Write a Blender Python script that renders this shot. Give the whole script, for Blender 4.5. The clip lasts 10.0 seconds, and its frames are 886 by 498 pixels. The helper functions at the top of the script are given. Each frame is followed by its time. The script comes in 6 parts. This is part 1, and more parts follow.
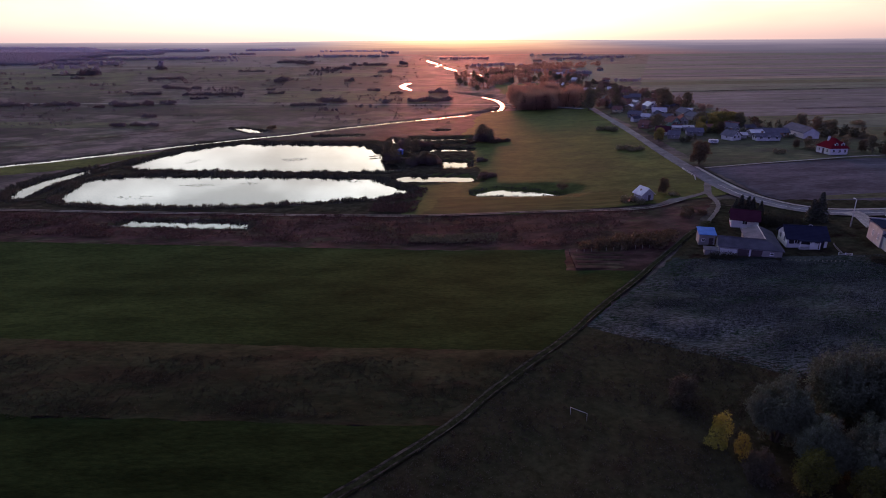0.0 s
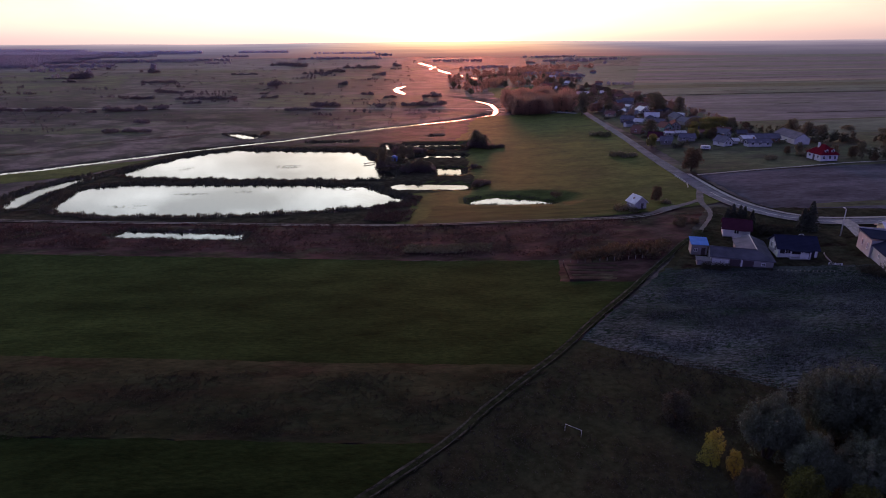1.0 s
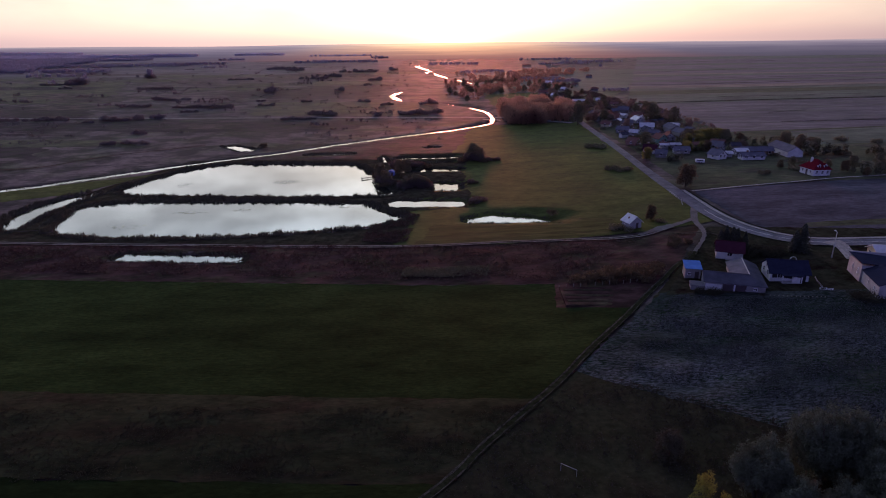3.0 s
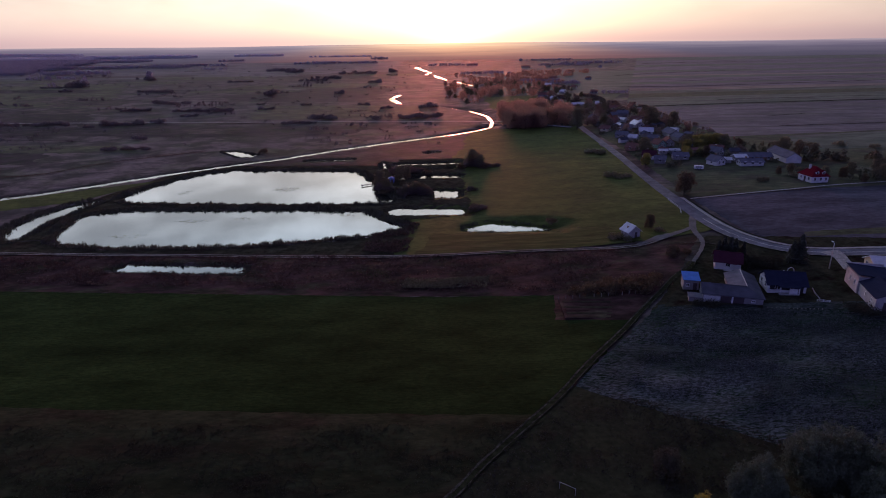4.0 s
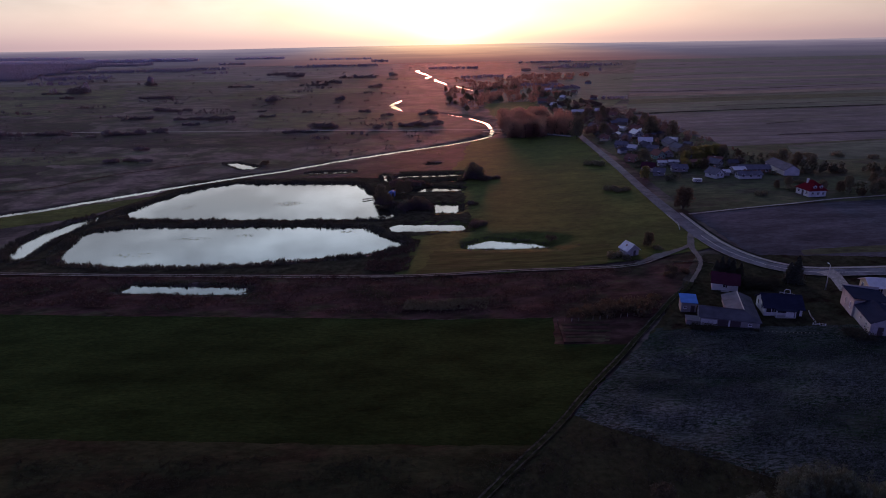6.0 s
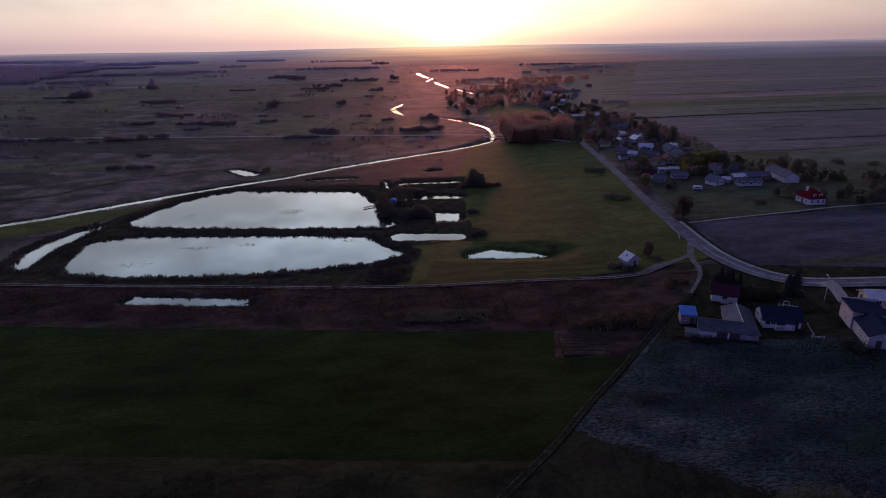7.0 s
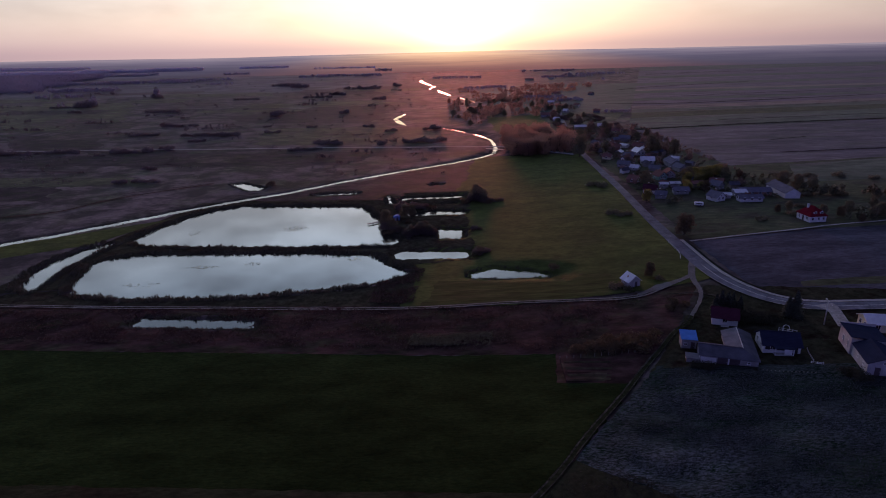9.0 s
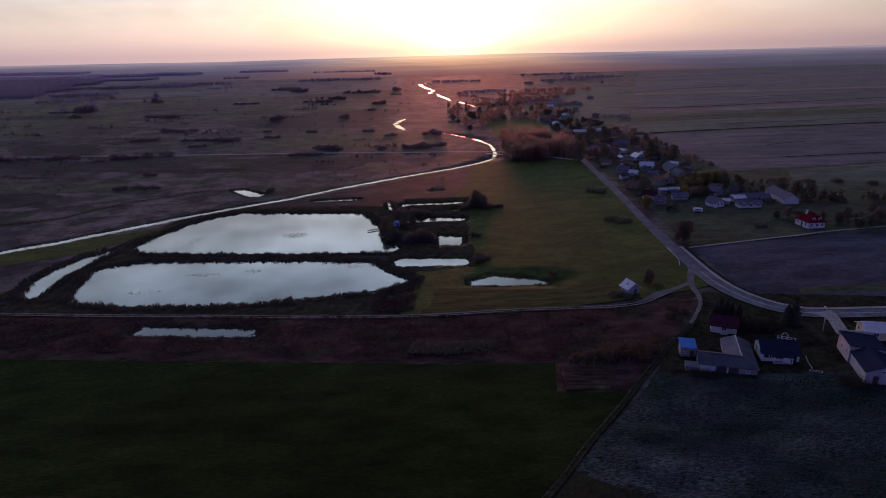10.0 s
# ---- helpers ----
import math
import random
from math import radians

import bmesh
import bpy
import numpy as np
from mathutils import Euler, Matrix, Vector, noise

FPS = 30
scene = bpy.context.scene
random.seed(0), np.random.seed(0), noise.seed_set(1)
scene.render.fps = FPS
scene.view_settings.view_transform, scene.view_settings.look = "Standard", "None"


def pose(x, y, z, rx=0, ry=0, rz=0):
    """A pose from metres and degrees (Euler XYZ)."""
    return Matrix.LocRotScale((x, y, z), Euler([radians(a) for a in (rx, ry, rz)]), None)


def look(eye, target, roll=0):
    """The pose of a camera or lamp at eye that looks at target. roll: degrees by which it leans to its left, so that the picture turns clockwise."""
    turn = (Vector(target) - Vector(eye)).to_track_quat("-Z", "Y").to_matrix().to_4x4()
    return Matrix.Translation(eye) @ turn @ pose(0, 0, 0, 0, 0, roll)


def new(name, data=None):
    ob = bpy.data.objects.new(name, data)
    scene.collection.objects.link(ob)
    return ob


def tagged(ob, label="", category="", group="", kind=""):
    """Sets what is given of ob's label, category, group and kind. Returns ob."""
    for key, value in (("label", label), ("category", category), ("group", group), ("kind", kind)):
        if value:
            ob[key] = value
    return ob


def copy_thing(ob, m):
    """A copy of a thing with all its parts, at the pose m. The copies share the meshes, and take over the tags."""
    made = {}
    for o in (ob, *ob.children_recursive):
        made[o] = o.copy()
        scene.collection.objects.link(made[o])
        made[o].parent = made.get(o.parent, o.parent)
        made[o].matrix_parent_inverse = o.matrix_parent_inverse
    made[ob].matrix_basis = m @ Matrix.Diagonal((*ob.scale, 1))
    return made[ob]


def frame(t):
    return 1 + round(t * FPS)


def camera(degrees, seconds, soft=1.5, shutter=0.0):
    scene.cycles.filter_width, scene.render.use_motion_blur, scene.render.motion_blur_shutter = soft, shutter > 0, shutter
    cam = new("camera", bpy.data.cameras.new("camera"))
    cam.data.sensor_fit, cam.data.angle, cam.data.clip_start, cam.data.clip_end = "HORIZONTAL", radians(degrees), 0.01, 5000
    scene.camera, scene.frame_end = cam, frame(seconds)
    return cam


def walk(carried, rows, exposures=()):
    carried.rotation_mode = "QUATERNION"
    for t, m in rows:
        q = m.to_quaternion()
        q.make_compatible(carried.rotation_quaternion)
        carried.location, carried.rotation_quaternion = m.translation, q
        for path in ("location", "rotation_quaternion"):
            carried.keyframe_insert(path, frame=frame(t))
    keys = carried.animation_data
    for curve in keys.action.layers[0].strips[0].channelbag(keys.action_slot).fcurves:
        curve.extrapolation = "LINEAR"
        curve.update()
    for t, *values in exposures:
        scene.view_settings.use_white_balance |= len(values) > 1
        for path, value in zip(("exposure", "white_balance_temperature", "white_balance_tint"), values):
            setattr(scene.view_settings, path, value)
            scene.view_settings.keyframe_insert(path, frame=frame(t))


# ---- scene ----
cam = camera(74.0, 10.0, soft=1.0)
PATH = [
    (0, (0.066, -0.459, 46.394), (1.111, 93.703, 12.744), -0.33),
    (0.5, (0.007, -0.384, 47.500), (1.649, 93.803, 13.942), -0.35),
    (1, (-0.033, -0.311, 48.844), (1.995, 93.892, 15.351), -0.39),
    (1.5, (-0.056, -0.241, 50.332), (2.209, 93.971, 16.880), -0.43),
    (2, (-0.065, -0.174, 51.892), (2.338, 94.041, 18.461), -0.48),
    (2.5, (-0.060, -0.113, 53.476), (2.415, 94.103, 20.050), -0.53),
    (4, (0.011, 0.037, 58.139), (2.524, 94.242, 24.687), -0.71),
    (4.5, (0.049, 0.073, 59.648), (2.546, 94.277, 26.193), -0.77),
    (5, (0.089, 0.100, 61.146), (2.559, 94.308, 27.700), -0.83),
    (5.5, (0.131, 0.118, 62.646), (2.560, 94.337, 29.226), -0.89),
    (7, (0.249, 0.108, 67.223), (2.432, 94.412, 34.028), -1.07),
    (7.5, (0.279, 0.081, 68.760), (2.339, 94.435, 35.697), -1.12),
    (8, (0.301, 0.041, 70.266), (2.226, 94.454, 37.364), -1.18),
    (8.5, (0.313, -0.013, 71.691), (2.110, 94.468, 38.978), -1.23),
    (9, (0.314, -0.081, 72.965), (2.013, 94.475, 40.466), -1.28),
    (9.5, (0.301, -0.165, 73.995), (1.969, 94.471, 41.727), -1.33),
    (10, (0.272, -0.265, 74.656), (2.023, 94.451, 42.629), -1.38),
]
walk(cam, [(t, look(eye, target, roll)) for t, eye, target, roll in PATH], [(0.0, 0.12, 6650, 13), (2.5, -0.08, 6500, 14), (4.5, -0.46, 6200, 15.5), (10.0, -0.68, 6080, 16.5)])

# ---- world, sun and light ----
SUN_AZ = radians(2.9)      # to the right of straight ahead (+y)
SUN_EL = radians(2.2)
SUN_DIR = Vector((math.sin(SUN_AZ) * math.cos(SUN_EL), math.cos(SUN_AZ) * math.cos(SUN_EL), math.sin(SUN_EL)))


def make_world():
    w = bpy.data.worlds.new("evening_sky")
    scene.world = w
    w.use_nodes = True
    nt = w.node_tree
    nt.nodes.clear()
    N, L = nt.nodes.new, nt.links.new
    out = N("ShaderNodeOutputWorld")
    sky = N("ShaderNodeTexSky")
    sky.sky_type, sky.sun_disc = "NISHITA", False
    sky.sun_elevation, sky.sun_rotation = SUN_EL, SUN_AZ
    sky.air_density, sky.dust_density, sky.ozone_density = 1.0, 2.5, 1.5
    bg = N("ShaderNodeBackground")
    bg.inputs["Strength"].default_value = 0.05
    L(sky.outputs[0], bg.inputs["Color"])

    tc = N("ShaderNodeTexCoord")
    sep = N("ShaderNodeSeparateXYZ")
    L(tc.outputs["Generated"], sep.inputs[0])

    def math_node(op, a, b=None, c=None):
        m = N("ShaderNodeMath")
        m.operation = op
        for i, v in enumerate((a, b, c)):
            if v is None:
                continue
            if isinstance(v, (int, float)):
                m.inputs[i].default_value = v
            else:
                L(v, m.inputs[i])
        return m.outputs[0]

    # height above the horizon, 0 to 1, and nearness to the sun's azimuth
    z = math_node("MAXIMUM", sep.outputs["Z"], 0.0)
    dot = N("ShaderNodeVectorMath")
    dot.operation = "DOT_PRODUCT"
    L(tc.outputs["Generated"], dot.inputs[0])
    dot.inputs[1].default_value = SUN_DIR
    near = math_node("MAXIMUM", dot.outputs["Value"], 0.0)

    # the broad evening gradient, by height
    ramp = N("ShaderNodeValToRGB")
    ramp.color_ramp.interpolation = "B_SPLINE"
    L(z, ramp.inputs[0])
    stops = [(0.0, (0.60, 0.41, 0.37)), (0.02, (0.84, 0.63, 0.50)), (0.05, (0.88, 0.74, 0.56)), (0.085, (0.86, 0.78, 0.66)),
             (0.15, (0.98, 0.95, 0.88)), (0.27, (1.32, 1.48, 1.53)), (0.37, (1.00, 1.30, 1.56)), (0.46, (0.72, 0.90, 1.20)), (0.60, (0.38, 0.44, 0.66)), (1.0, (0.23, 0.26, 0.46))]
    el = ramp.color_ramp.elements
    while len(el) < len(stops):
        el.new(0.5)
    for e, (p, c) in zip(el, stops):
        e.position, e.color = p, (c[0] / 2, c[1] / 2, c[2] / 2, 1)

    # thin cloud, drawn out sideways
    mp = N("ShaderNodeMapping")
    mp.inputs["Scale"].default_value = (4.0, 3.0, 12.0)
    L(tc.outputs["Generated"], mp.inputs[0])
    cl = N("ShaderNodeTexNoise")
    cl.inputs["Scale"].default_value, cl.inputs["Detail"].default_value, cl.inputs["Roughness"].default_value = 1.3, 5.0, 0.55
    L(mp.outputs[0], cl.inputs[0])
    clm = N("ShaderNodeMapRange")
    clm.inputs["From Min"].default_value, clm.inputs["From Max"].default_value = 0.38, 0.64
    clm.inputs["To Min"].default_value, clm.inputs["To Max"].default_value = 0.60, 1.3
    L(cl.outputs[0], clm.inputs[0])
    # the cloud thins out towards the horizon
    veil = math_node("MINIMUM", math_node("MULTIPLY", z, 5.0), 1.0)
    cloud = math_node("MULTIPLY_ADD", math_node("SUBTRACT", clm.outputs[0], 1.0), veil, 1.0)

    # brighter towards the sun, dim behind
    front = math_node("POWER", near, 1.9)
    # the haze is thicker to the north of the sun
    haze = N("ShaderNodeMapRange")
    haze.inputs["From Min"].default_value, haze.inputs["From Max"].default_value = -0.5, 0.6
    haze.inputs["To Min"].default_value, haze.inputs["To Max"].default_value = 1.10, 0.80
    L(sep.outputs["X"], haze.inputs[0])
    amount = math_node("MULTIPLY", math_node("MULTIPLY", math_node("MULTIPLY", front, 2 * SKY_FRONT), cloud), haze.outputs[0])
    grad = N("ShaderNodeBackground")
    L(ramp.outputs[0], grad.inputs["Color"])
    L(amount, grad.inputs["Strength"])

    # the blue dusk low in the sky away from the sun
    away = N("ShaderNodeMapRange")
    away.inputs["From Min"].default_value, away.inputs["From Max"].default_value = 0.60, -0.1
    L(dot.outputs["Value"], away.inputs[0])
    low = N("ShaderNodeMapRange")
    low.inputs["From Min"].default_value, low.inputs["From Max"].default_value = 0.36, 0.02
    L(sep.outputs["Z"], low.inputs[0])
    dusk = N("ShaderNodeBackground")
    dusk.inputs["Color"].default_value = (0.32, 0.32, 1.0, 1)
    L(math_node("MULTIPLY_ADD", math_node("MULTIPLY", away.outputs[0], low.outputs[0]), SKY_BACK, math_node("MULTIPLY_ADD", math_node("MULTIPLY", near, near), -0.18, 0.20)), dusk.inputs["Strength"])

    # the glare round the sun
    # (thinned by the air close to the horizon, where it turns orange)
    air = math_node("MINIMUM", math_node("MULTIPLY_ADD", z, 20.0, 0.30), 1.0)
    g1 = math_node("MULTIPLY", math_node("MULTIPLY", math_node("POWER", near, 60.0), 1.8), air)
    glow1 = N("ShaderNodeBackground")
    glow1.inputs["Color"].default_value = (1.0, 0.76, 0.34, 1)
    L(g1, glow1.inputs["Strength"])
    g2 = math_node("MULTIPLY", math_node("MULTIPLY", math_node("POWER", near, 700.0), 9.0), air)
    glow2 = N("ShaderNodeBackground")
    glow2.inputs["Color"].default_value = (1.0, 0.58, 0.20, 1)
    L(g2, glow2.inputs["Strength"])

    g3 = math_node("MULTIPLY", math_node("MULTIPLY", math_node("POWER", near, 160.0), 0.9), math_node("MAXIMUM", math_node("MULTIPLY_ADD", z, -16.0, 1.0), 0.0))
    glow3 = N("ShaderNodeBackground")
    glow3.inputs["Color"].default_value = (1.0, 0.38, 0.06, 1)
    L(g3, glow3.inputs["Strength"])

    def add(a, b):
        s = N("ShaderNodeAddShader")
        L(a, s.inputs[0])
        L(b, s.inputs[1])
        return s.outputs[0]

    L(add(add(add(bg.outputs[0], dusk.outputs[0]), grad.outputs[0]), add(add(glow1.outputs[0], glow2.outputs[0]), glow3.outputs[0])), out.inputs["Surface"])


SKY_FRONT, SKY_BACK = 1.85, 1.25
make_world()

sun_lamp = bpy.data.lights.new("sun", "SUN")
sun_lamp.energy, sun_lamp.angle, sun_lamp.color = 2.8, radians(13), (1.0, 0.22, 0.15)
sun = new("sun", sun_lamp)
sun.matrix_world = look(SUN_DIR * 1000, (0, 0, 0))

# ---- materials ----
def mat(name, rough=0.8, spec=0.5, metal=0.0):
    m = bpy.data.materials.new(name)
    m.use_nodes = True
    b = m.node_tree.nodes["Principled BSDF"]
    b.inputs["Roughness"].default_value = rough
    b.inputs["Specular IOR Level"].default_value = spec
    b.inputs["Metallic"].default_value = metal
    return m, m.node_tree, b


def noise_fac(nt, scale, detail=4.0, rough=0.55, stretch=(1, 1, 1), turn=0.0, coord="Object"):
    tc = nt.nodes.new("ShaderNodeTexCoord")
    mp = nt.nodes.new("ShaderNodeMapping")
    mp.inputs["Scale"].default_value = stretch
    mp.inputs["Rotation"].default_value = (0, 0, turn)
    n = nt.nodes.new("ShaderNodeTexNoise")
    n.inputs["Scale"].default_value, n.inputs["Detail"].default_value, n.inputs["Roughness"].default_value = scale, detail, rough
    nt.links.new(tc.outputs[coord], mp.inputs[0])
    nt.links.new(mp.outputs[0], n.inputs["Vector"])
    return n.outputs["Fac"]


def ramp(nt, fac, stops):
    r = nt.nodes.new("ShaderNodeValToRGB")
    el = r.color_ramp.elements
    while len(el) < len(stops):
        el.new(0.5)
    for e, (p, c) in zip(el, stops):
        e.position, e.color = p, (*c, 1)
    nt.links.new(fac, r.inputs[0])
    return r.outputs[0]


def mix(nt, fac, a, b, mode="MIX"):
    n = nt.nodes.new("ShaderNodeMix")
    n.data_type, n.blend_type = "RGBA", mode
    for sock, v in ((n.inputs[0], fac), (n.inputs[6], a), (n.inputs[7], b)):
        if isinstance(v, (int, float)):
            sock.default_value = v
        elif isinstance(v, tuple):
            sock.default_value = (*v, 1)
        else:
            nt.links.new(v, sock)
    return n.outputs[2]


def bump(nt, b, fac, strength, dist):
    n = nt.nodes.new("ShaderNodeBump")
    n.inputs["Strength"].default_value, n.inputs["Distance"].default_value = strength, dist
    nt.links.new(fac, n.inputs["Height"])
    nt.links.new(n.outputs[0], b.inputs["Normal"])


def earth(name, dark, light, big=0.02, fine=0.6, stretch=(1, 1, 1), turn=0.0, third=None, rough=0.85, spec=0.01, rows=0.0, sheen=0.0, tint=(0.6, 0.45, 0.45), relief=0.08, patch=1.0, row_mix=0.35, streak=None):
    """Ground cover: two colours in broad patches, a third in smaller ones, and fine grain. rows: spacing of drilled rows in metres."""
    m, nt, b = mat(name, rough, spec)
    f1 = noise_fac(nt, big, 5, 0.6, stretch, turn)
    col = ramp(nt, f1, [(0.32, dark), (0.68, light)])
    if third:
        f3 = noise_fac(nt, big * 3.3, 4, 0.65, stretch, turn)
        col = mix(nt, ramp(nt, f3, [(0.48, (0, 0, 0)), (0.66, (1, 1, 1))]), col, third)
    f2 = noise_fac(nt, fine, 4, 0.7, stretch, turn)
    fm = noise_fac(nt, big * 5.5, 5, 0.65, stretch, turn + 0.07)
    mottle = ramp(nt, fm, [(0.5 - 0.16 / patch, (0.62 / patch ** 0.5,) * 3), (0.5 + 0.16 / patch, (1.3, 1.28, 1.25))])
    col = mix(nt, 1.0, col, mottle, "MULTIPLY")
    col = mix(nt, 1.0, col, ramp(nt, f2, [(0.25, (0.36, 0.36, 0.36)), (0.75, (0.98, 0.98, 0.98))]), "MULTIPLY")
    if rows:
        tc = nt.nodes.new("ShaderNodeTexCoord")
        mp = nt.nodes.new("ShaderNodeMapping")
        mp.inputs["Rotation"].default_value = (0, 0, turn)
        wv = nt.nodes.new("ShaderNodeTexWave")
        wv.bands_direction = "Y"
        wv.inputs["Scale"].default_value, wv.inputs["Distortion"].default_value = 0.314 / rows, 1.2
        wv.inputs["Detail"].default_value = 2.0
        nt.links.new(tc.outputs["Object"], mp.inputs[0])
        nt.links.new(mp.outputs[0], wv.inputs[0])
        col = mix(nt, row_mix, col, ramp(nt, wv.outputs[1], [(0.2, (0.5, 0.5, 0.5)), (0.8, (1.3, 1.3, 1.3))]), "MULTIPLY")
    if streak:
        # dry clods drawn out along the harrow's way, in broad patches
        lines_ = ramp(nt, noise_fac(nt, 2.2, 5, 0.8, (0.45, 1.3, 1), turn), [(0.46, (0, 0, 0)), (0.57, (1, 1, 1))])
        broad = ramp(nt, noise_fac(nt, 0.035, 3, 0.5, (0.7, 1.2, 1), turn), [(0.38, (0.12, 0.12, 0.12)), (0.62, (1, 1, 1))])
        # one large pale patch has dried out most
        tc = nt.nodes.new("ShaderNodeTexCoord")
        mp = nt.nodes.new("ShaderNodeMapping")
        mp.vector_type = "TEXTURE"
        mp.inputs["Location"].default_value, mp.inputs["Rotation"].default_value, mp.inputs["Scale"].default_value = (66, 82, 0), (0, 0, -0.35), (44, 26, 40)
        gr = nt.nodes.new("ShaderNodeTexGradient")
        gr.gradient_type = "SPHERICAL"
        nt.links.new(tc.outputs["Object"], mp.inputs[0])
        nt.links.new(mp.outputs[0], gr.inputs[0])
        dry = ramp(nt, gr.outputs["Fac"], [(0.0, (0.5, 0.5, 0.5)), (0.55, (1, 1, 1))])
        col = mix(nt, mix(nt, 1.0, mix(nt, 1.0, lines_, broad, "MULTIPLY"), dry, "MULTIPLY"), col, streak)
    nt.links.new(col, b.inputs["Base Color"])
    b.inputs["Sheen Weight"].default_value, b.inputs["Sheen Roughness"].default_value = sheen, 0.5
    soft = mix(nt, 1.0, mix(nt, 1.0, tint, mottle, "MULTIPLY"), ramp(nt, f1, [(0.5 - 0.2 / patch, (0.5 / patch,) * 3), (0.5 + 0.2 / patch, (1.25, 1.2, 1.15))]), "MULTIPLY")
    nt.links.new(mix(nt, 1.0, soft, ramp(nt, f2, [(0.25, (0.6, 0.6, 0.6)), (0.75, (1.3, 1.3, 1.3))]), "MULTIPLY"), b.inputs["Sheen Tint"])
    bump(nt, b, f2, 0.7, relief)
    return m


M_MEADOW = earth("marsh_meadow", (0.0806, 0.0546, 0.0754), (0.2054, 0.1638, 0.1612), 0.011, 0.35, (0.8, 0.9, 1), third=(0.1014, 0.1118, 0.0702), sheen=0.05, tint=(0.5, 0.32, 0.42), patch=2.2, rough=0.68, spec=0.017)
M_PEAT = earth("dark_peat_weeds", (0.0468, 0.0286, 0.0403), (0.0884, 0.0559, 0.0728), 0.02, 0.4, (0.7, 1, 1), third=(0.0520, 0.0546, 0.0312), sheen=0.04, tint=(0.36, 0.24, 0.34), patch=1.6, rough=0.68, spec=0.013)
M_WASTE = earth("fallow_grass", (0.046, 0.047, 0.026), (0.066, 0.062, 0.036), 0.04, 0.9, third=(0.050, 0.040, 0.026), sheen=0.05, tint=(0.30, 0.30, 0.18), spec=0.0, patch=0.6)
# far ground, its colour lifted to a violet grey in place of haze
M_FLATS = earth("haze_pale_flats", (0.150, 0.128, 0.150), (0.270, 0.232, 0.250), 0.006, 0.15, (0.5, 1.2, 1), third=(0.150, 0.160, 0.120), sheen=0.05, tint=(0.45, 0.36, 0.45), rough=0.7, spec=0.015)
M_BALK = earth("field_margin_weeds", (0.0288, 0.0304, 0.0256), (0.0544, 0.0512, 0.0448), 0.05, 0.6, sheen=0.02, spec=0.0)
M_BROWN = earth("brown_meadow", (0.0875, 0.0575, 0.0650), (0.1500, 0.1050, 0.1050), 0.016, 0.35, (0.8, 1, 1), third=(0.0950, 0.0950, 0.0550), sheen=0.04, tint=(0.5, 0.32, 0.4), patch=1.8, rough=0.68, spec=0.017)
M_DULL_G = earth("dull_marsh_grass", (0.0989, 0.1058, 0.0575), (0.1495, 0.1541, 0.0920), 0.015, 0.35, (0.7, 1, 1), third=(0.0920, 0.0667, 0.0667), sheen=0.05, tint=(0.34, 0.36, 0.24), patch=1.4, rough=0.68, spec=0.017)
M_GRASS = earth("pasture_grass", (0.068, 0.096, 0.026), (0.118, 0.140, 0.040), 0.02, 0.5, (0.6, 1.0, 1), third=(0.070, 0.082, 0.030), sheen=0.12, tint=(0.30, 0.37, 0.10), rough=0.74, spec=0.014, patch=0.8)
M_MOWN = earth("mown_grass", (0.052, 0.070, 0.022), (0.086, 0.100, 0.032), 0.05, 0.6, (0.25, 1.6, 1), third=(0.090, 0.092, 0.036), sheen=0.1, tint=(0.28, 0.34, 0.10), rough=0.74, spec=0.01)
M_DARK_G = earth("plot_grass", (0.0563, 0.0713, 0.0375), (0.0938, 0.1051, 0.0563), 0.03, 0.5, (0.6, 1.2, 1), third=(0.0651, 0.0527, 0.0465), sheen=0.10, tint=(0.30, 0.34, 0.24), rough=0.72, spec=0.018)
# grass and soil far off: blue-violet haze is mixed into both colours
M_FAR_G = earth("hazed_far_grass", (0.0726, 0.0944, 0.0605), (0.1113, 0.1355, 0.0895), 0.012, 0.25, (0.4, 1.3, 1), third=(0.1065, 0.0968, 0.0895), sheen=0.12, tint=(0.30, 0.34, 0.42), rough=0.66, spec=0.022)
M_FAR_S = earth("hazed_far_soil", (0.1053, 0.0918, 0.1120), (0.1546, 0.1344, 0.1590), 0.012, 0.25, (0.4, 1.3, 1), third=(0.0963, 0.0986, 0.0851), sheen=0.12, tint=(0.40, 0.32, 0.52), rough=0.66, spec=0.02)
M_FIELD_G = earth("winter_crop", (0.0150, 0.0190, 0.0070), (0.0225, 0.0275, 0.0090), 0.02, 1.2, (0.6, 1.4, 1), rows=0.9, row_mix=0.12, sheen=0.27, tint=(0.15, 0.32, 0.12), spec=0.006)
M_FIELD_B = earth("stubble_weeds", (0.032, 0.036, 0.018), (0.060, 0.060, 0.030), 0.03, 0.9, (0.6, 1.5, 1), third=(0.050, 0.034, 0.022), sheen=0.15, tint=(0.30, 0.30, 0.18), spec=0.01)
M_HEATH = earth("dry_weeds", (0.0681, 0.0330, 0.0359), (0.1060, 0.0577, 0.0529), 0.03, 0.5, (0.6, 1.1, 1), third=(0.0676, 0.0702, 0.0364), patch=1.5, sheen=0.08, tint=(0.50, 0.26, 0.30), rough=0.75, spec=0.012)
M_PLOUGH = earth("harrowed_soil", (0.025, 0.037, 0.027), (0.062, 0.072, 0.065), 0.05, 3.5, (0.5, 1.5, 1), third=(0.014, 0.038, 0.018), rows=1.0, patch=1.3, sheen=0.06, tint=(0.4, 0.5, 0.5), spec=0.0, turn=0.28, streak=(0.185, 0.19, 0.21))
M_SOIL = earth("bare_soil", (0.052, 0.056, 0.080), (0.078, 0.082, 0.115), 0.02, 0.8, (0.5, 1.4, 1), sheen=0.18, tint=(0.42, 0.40, 0.52))
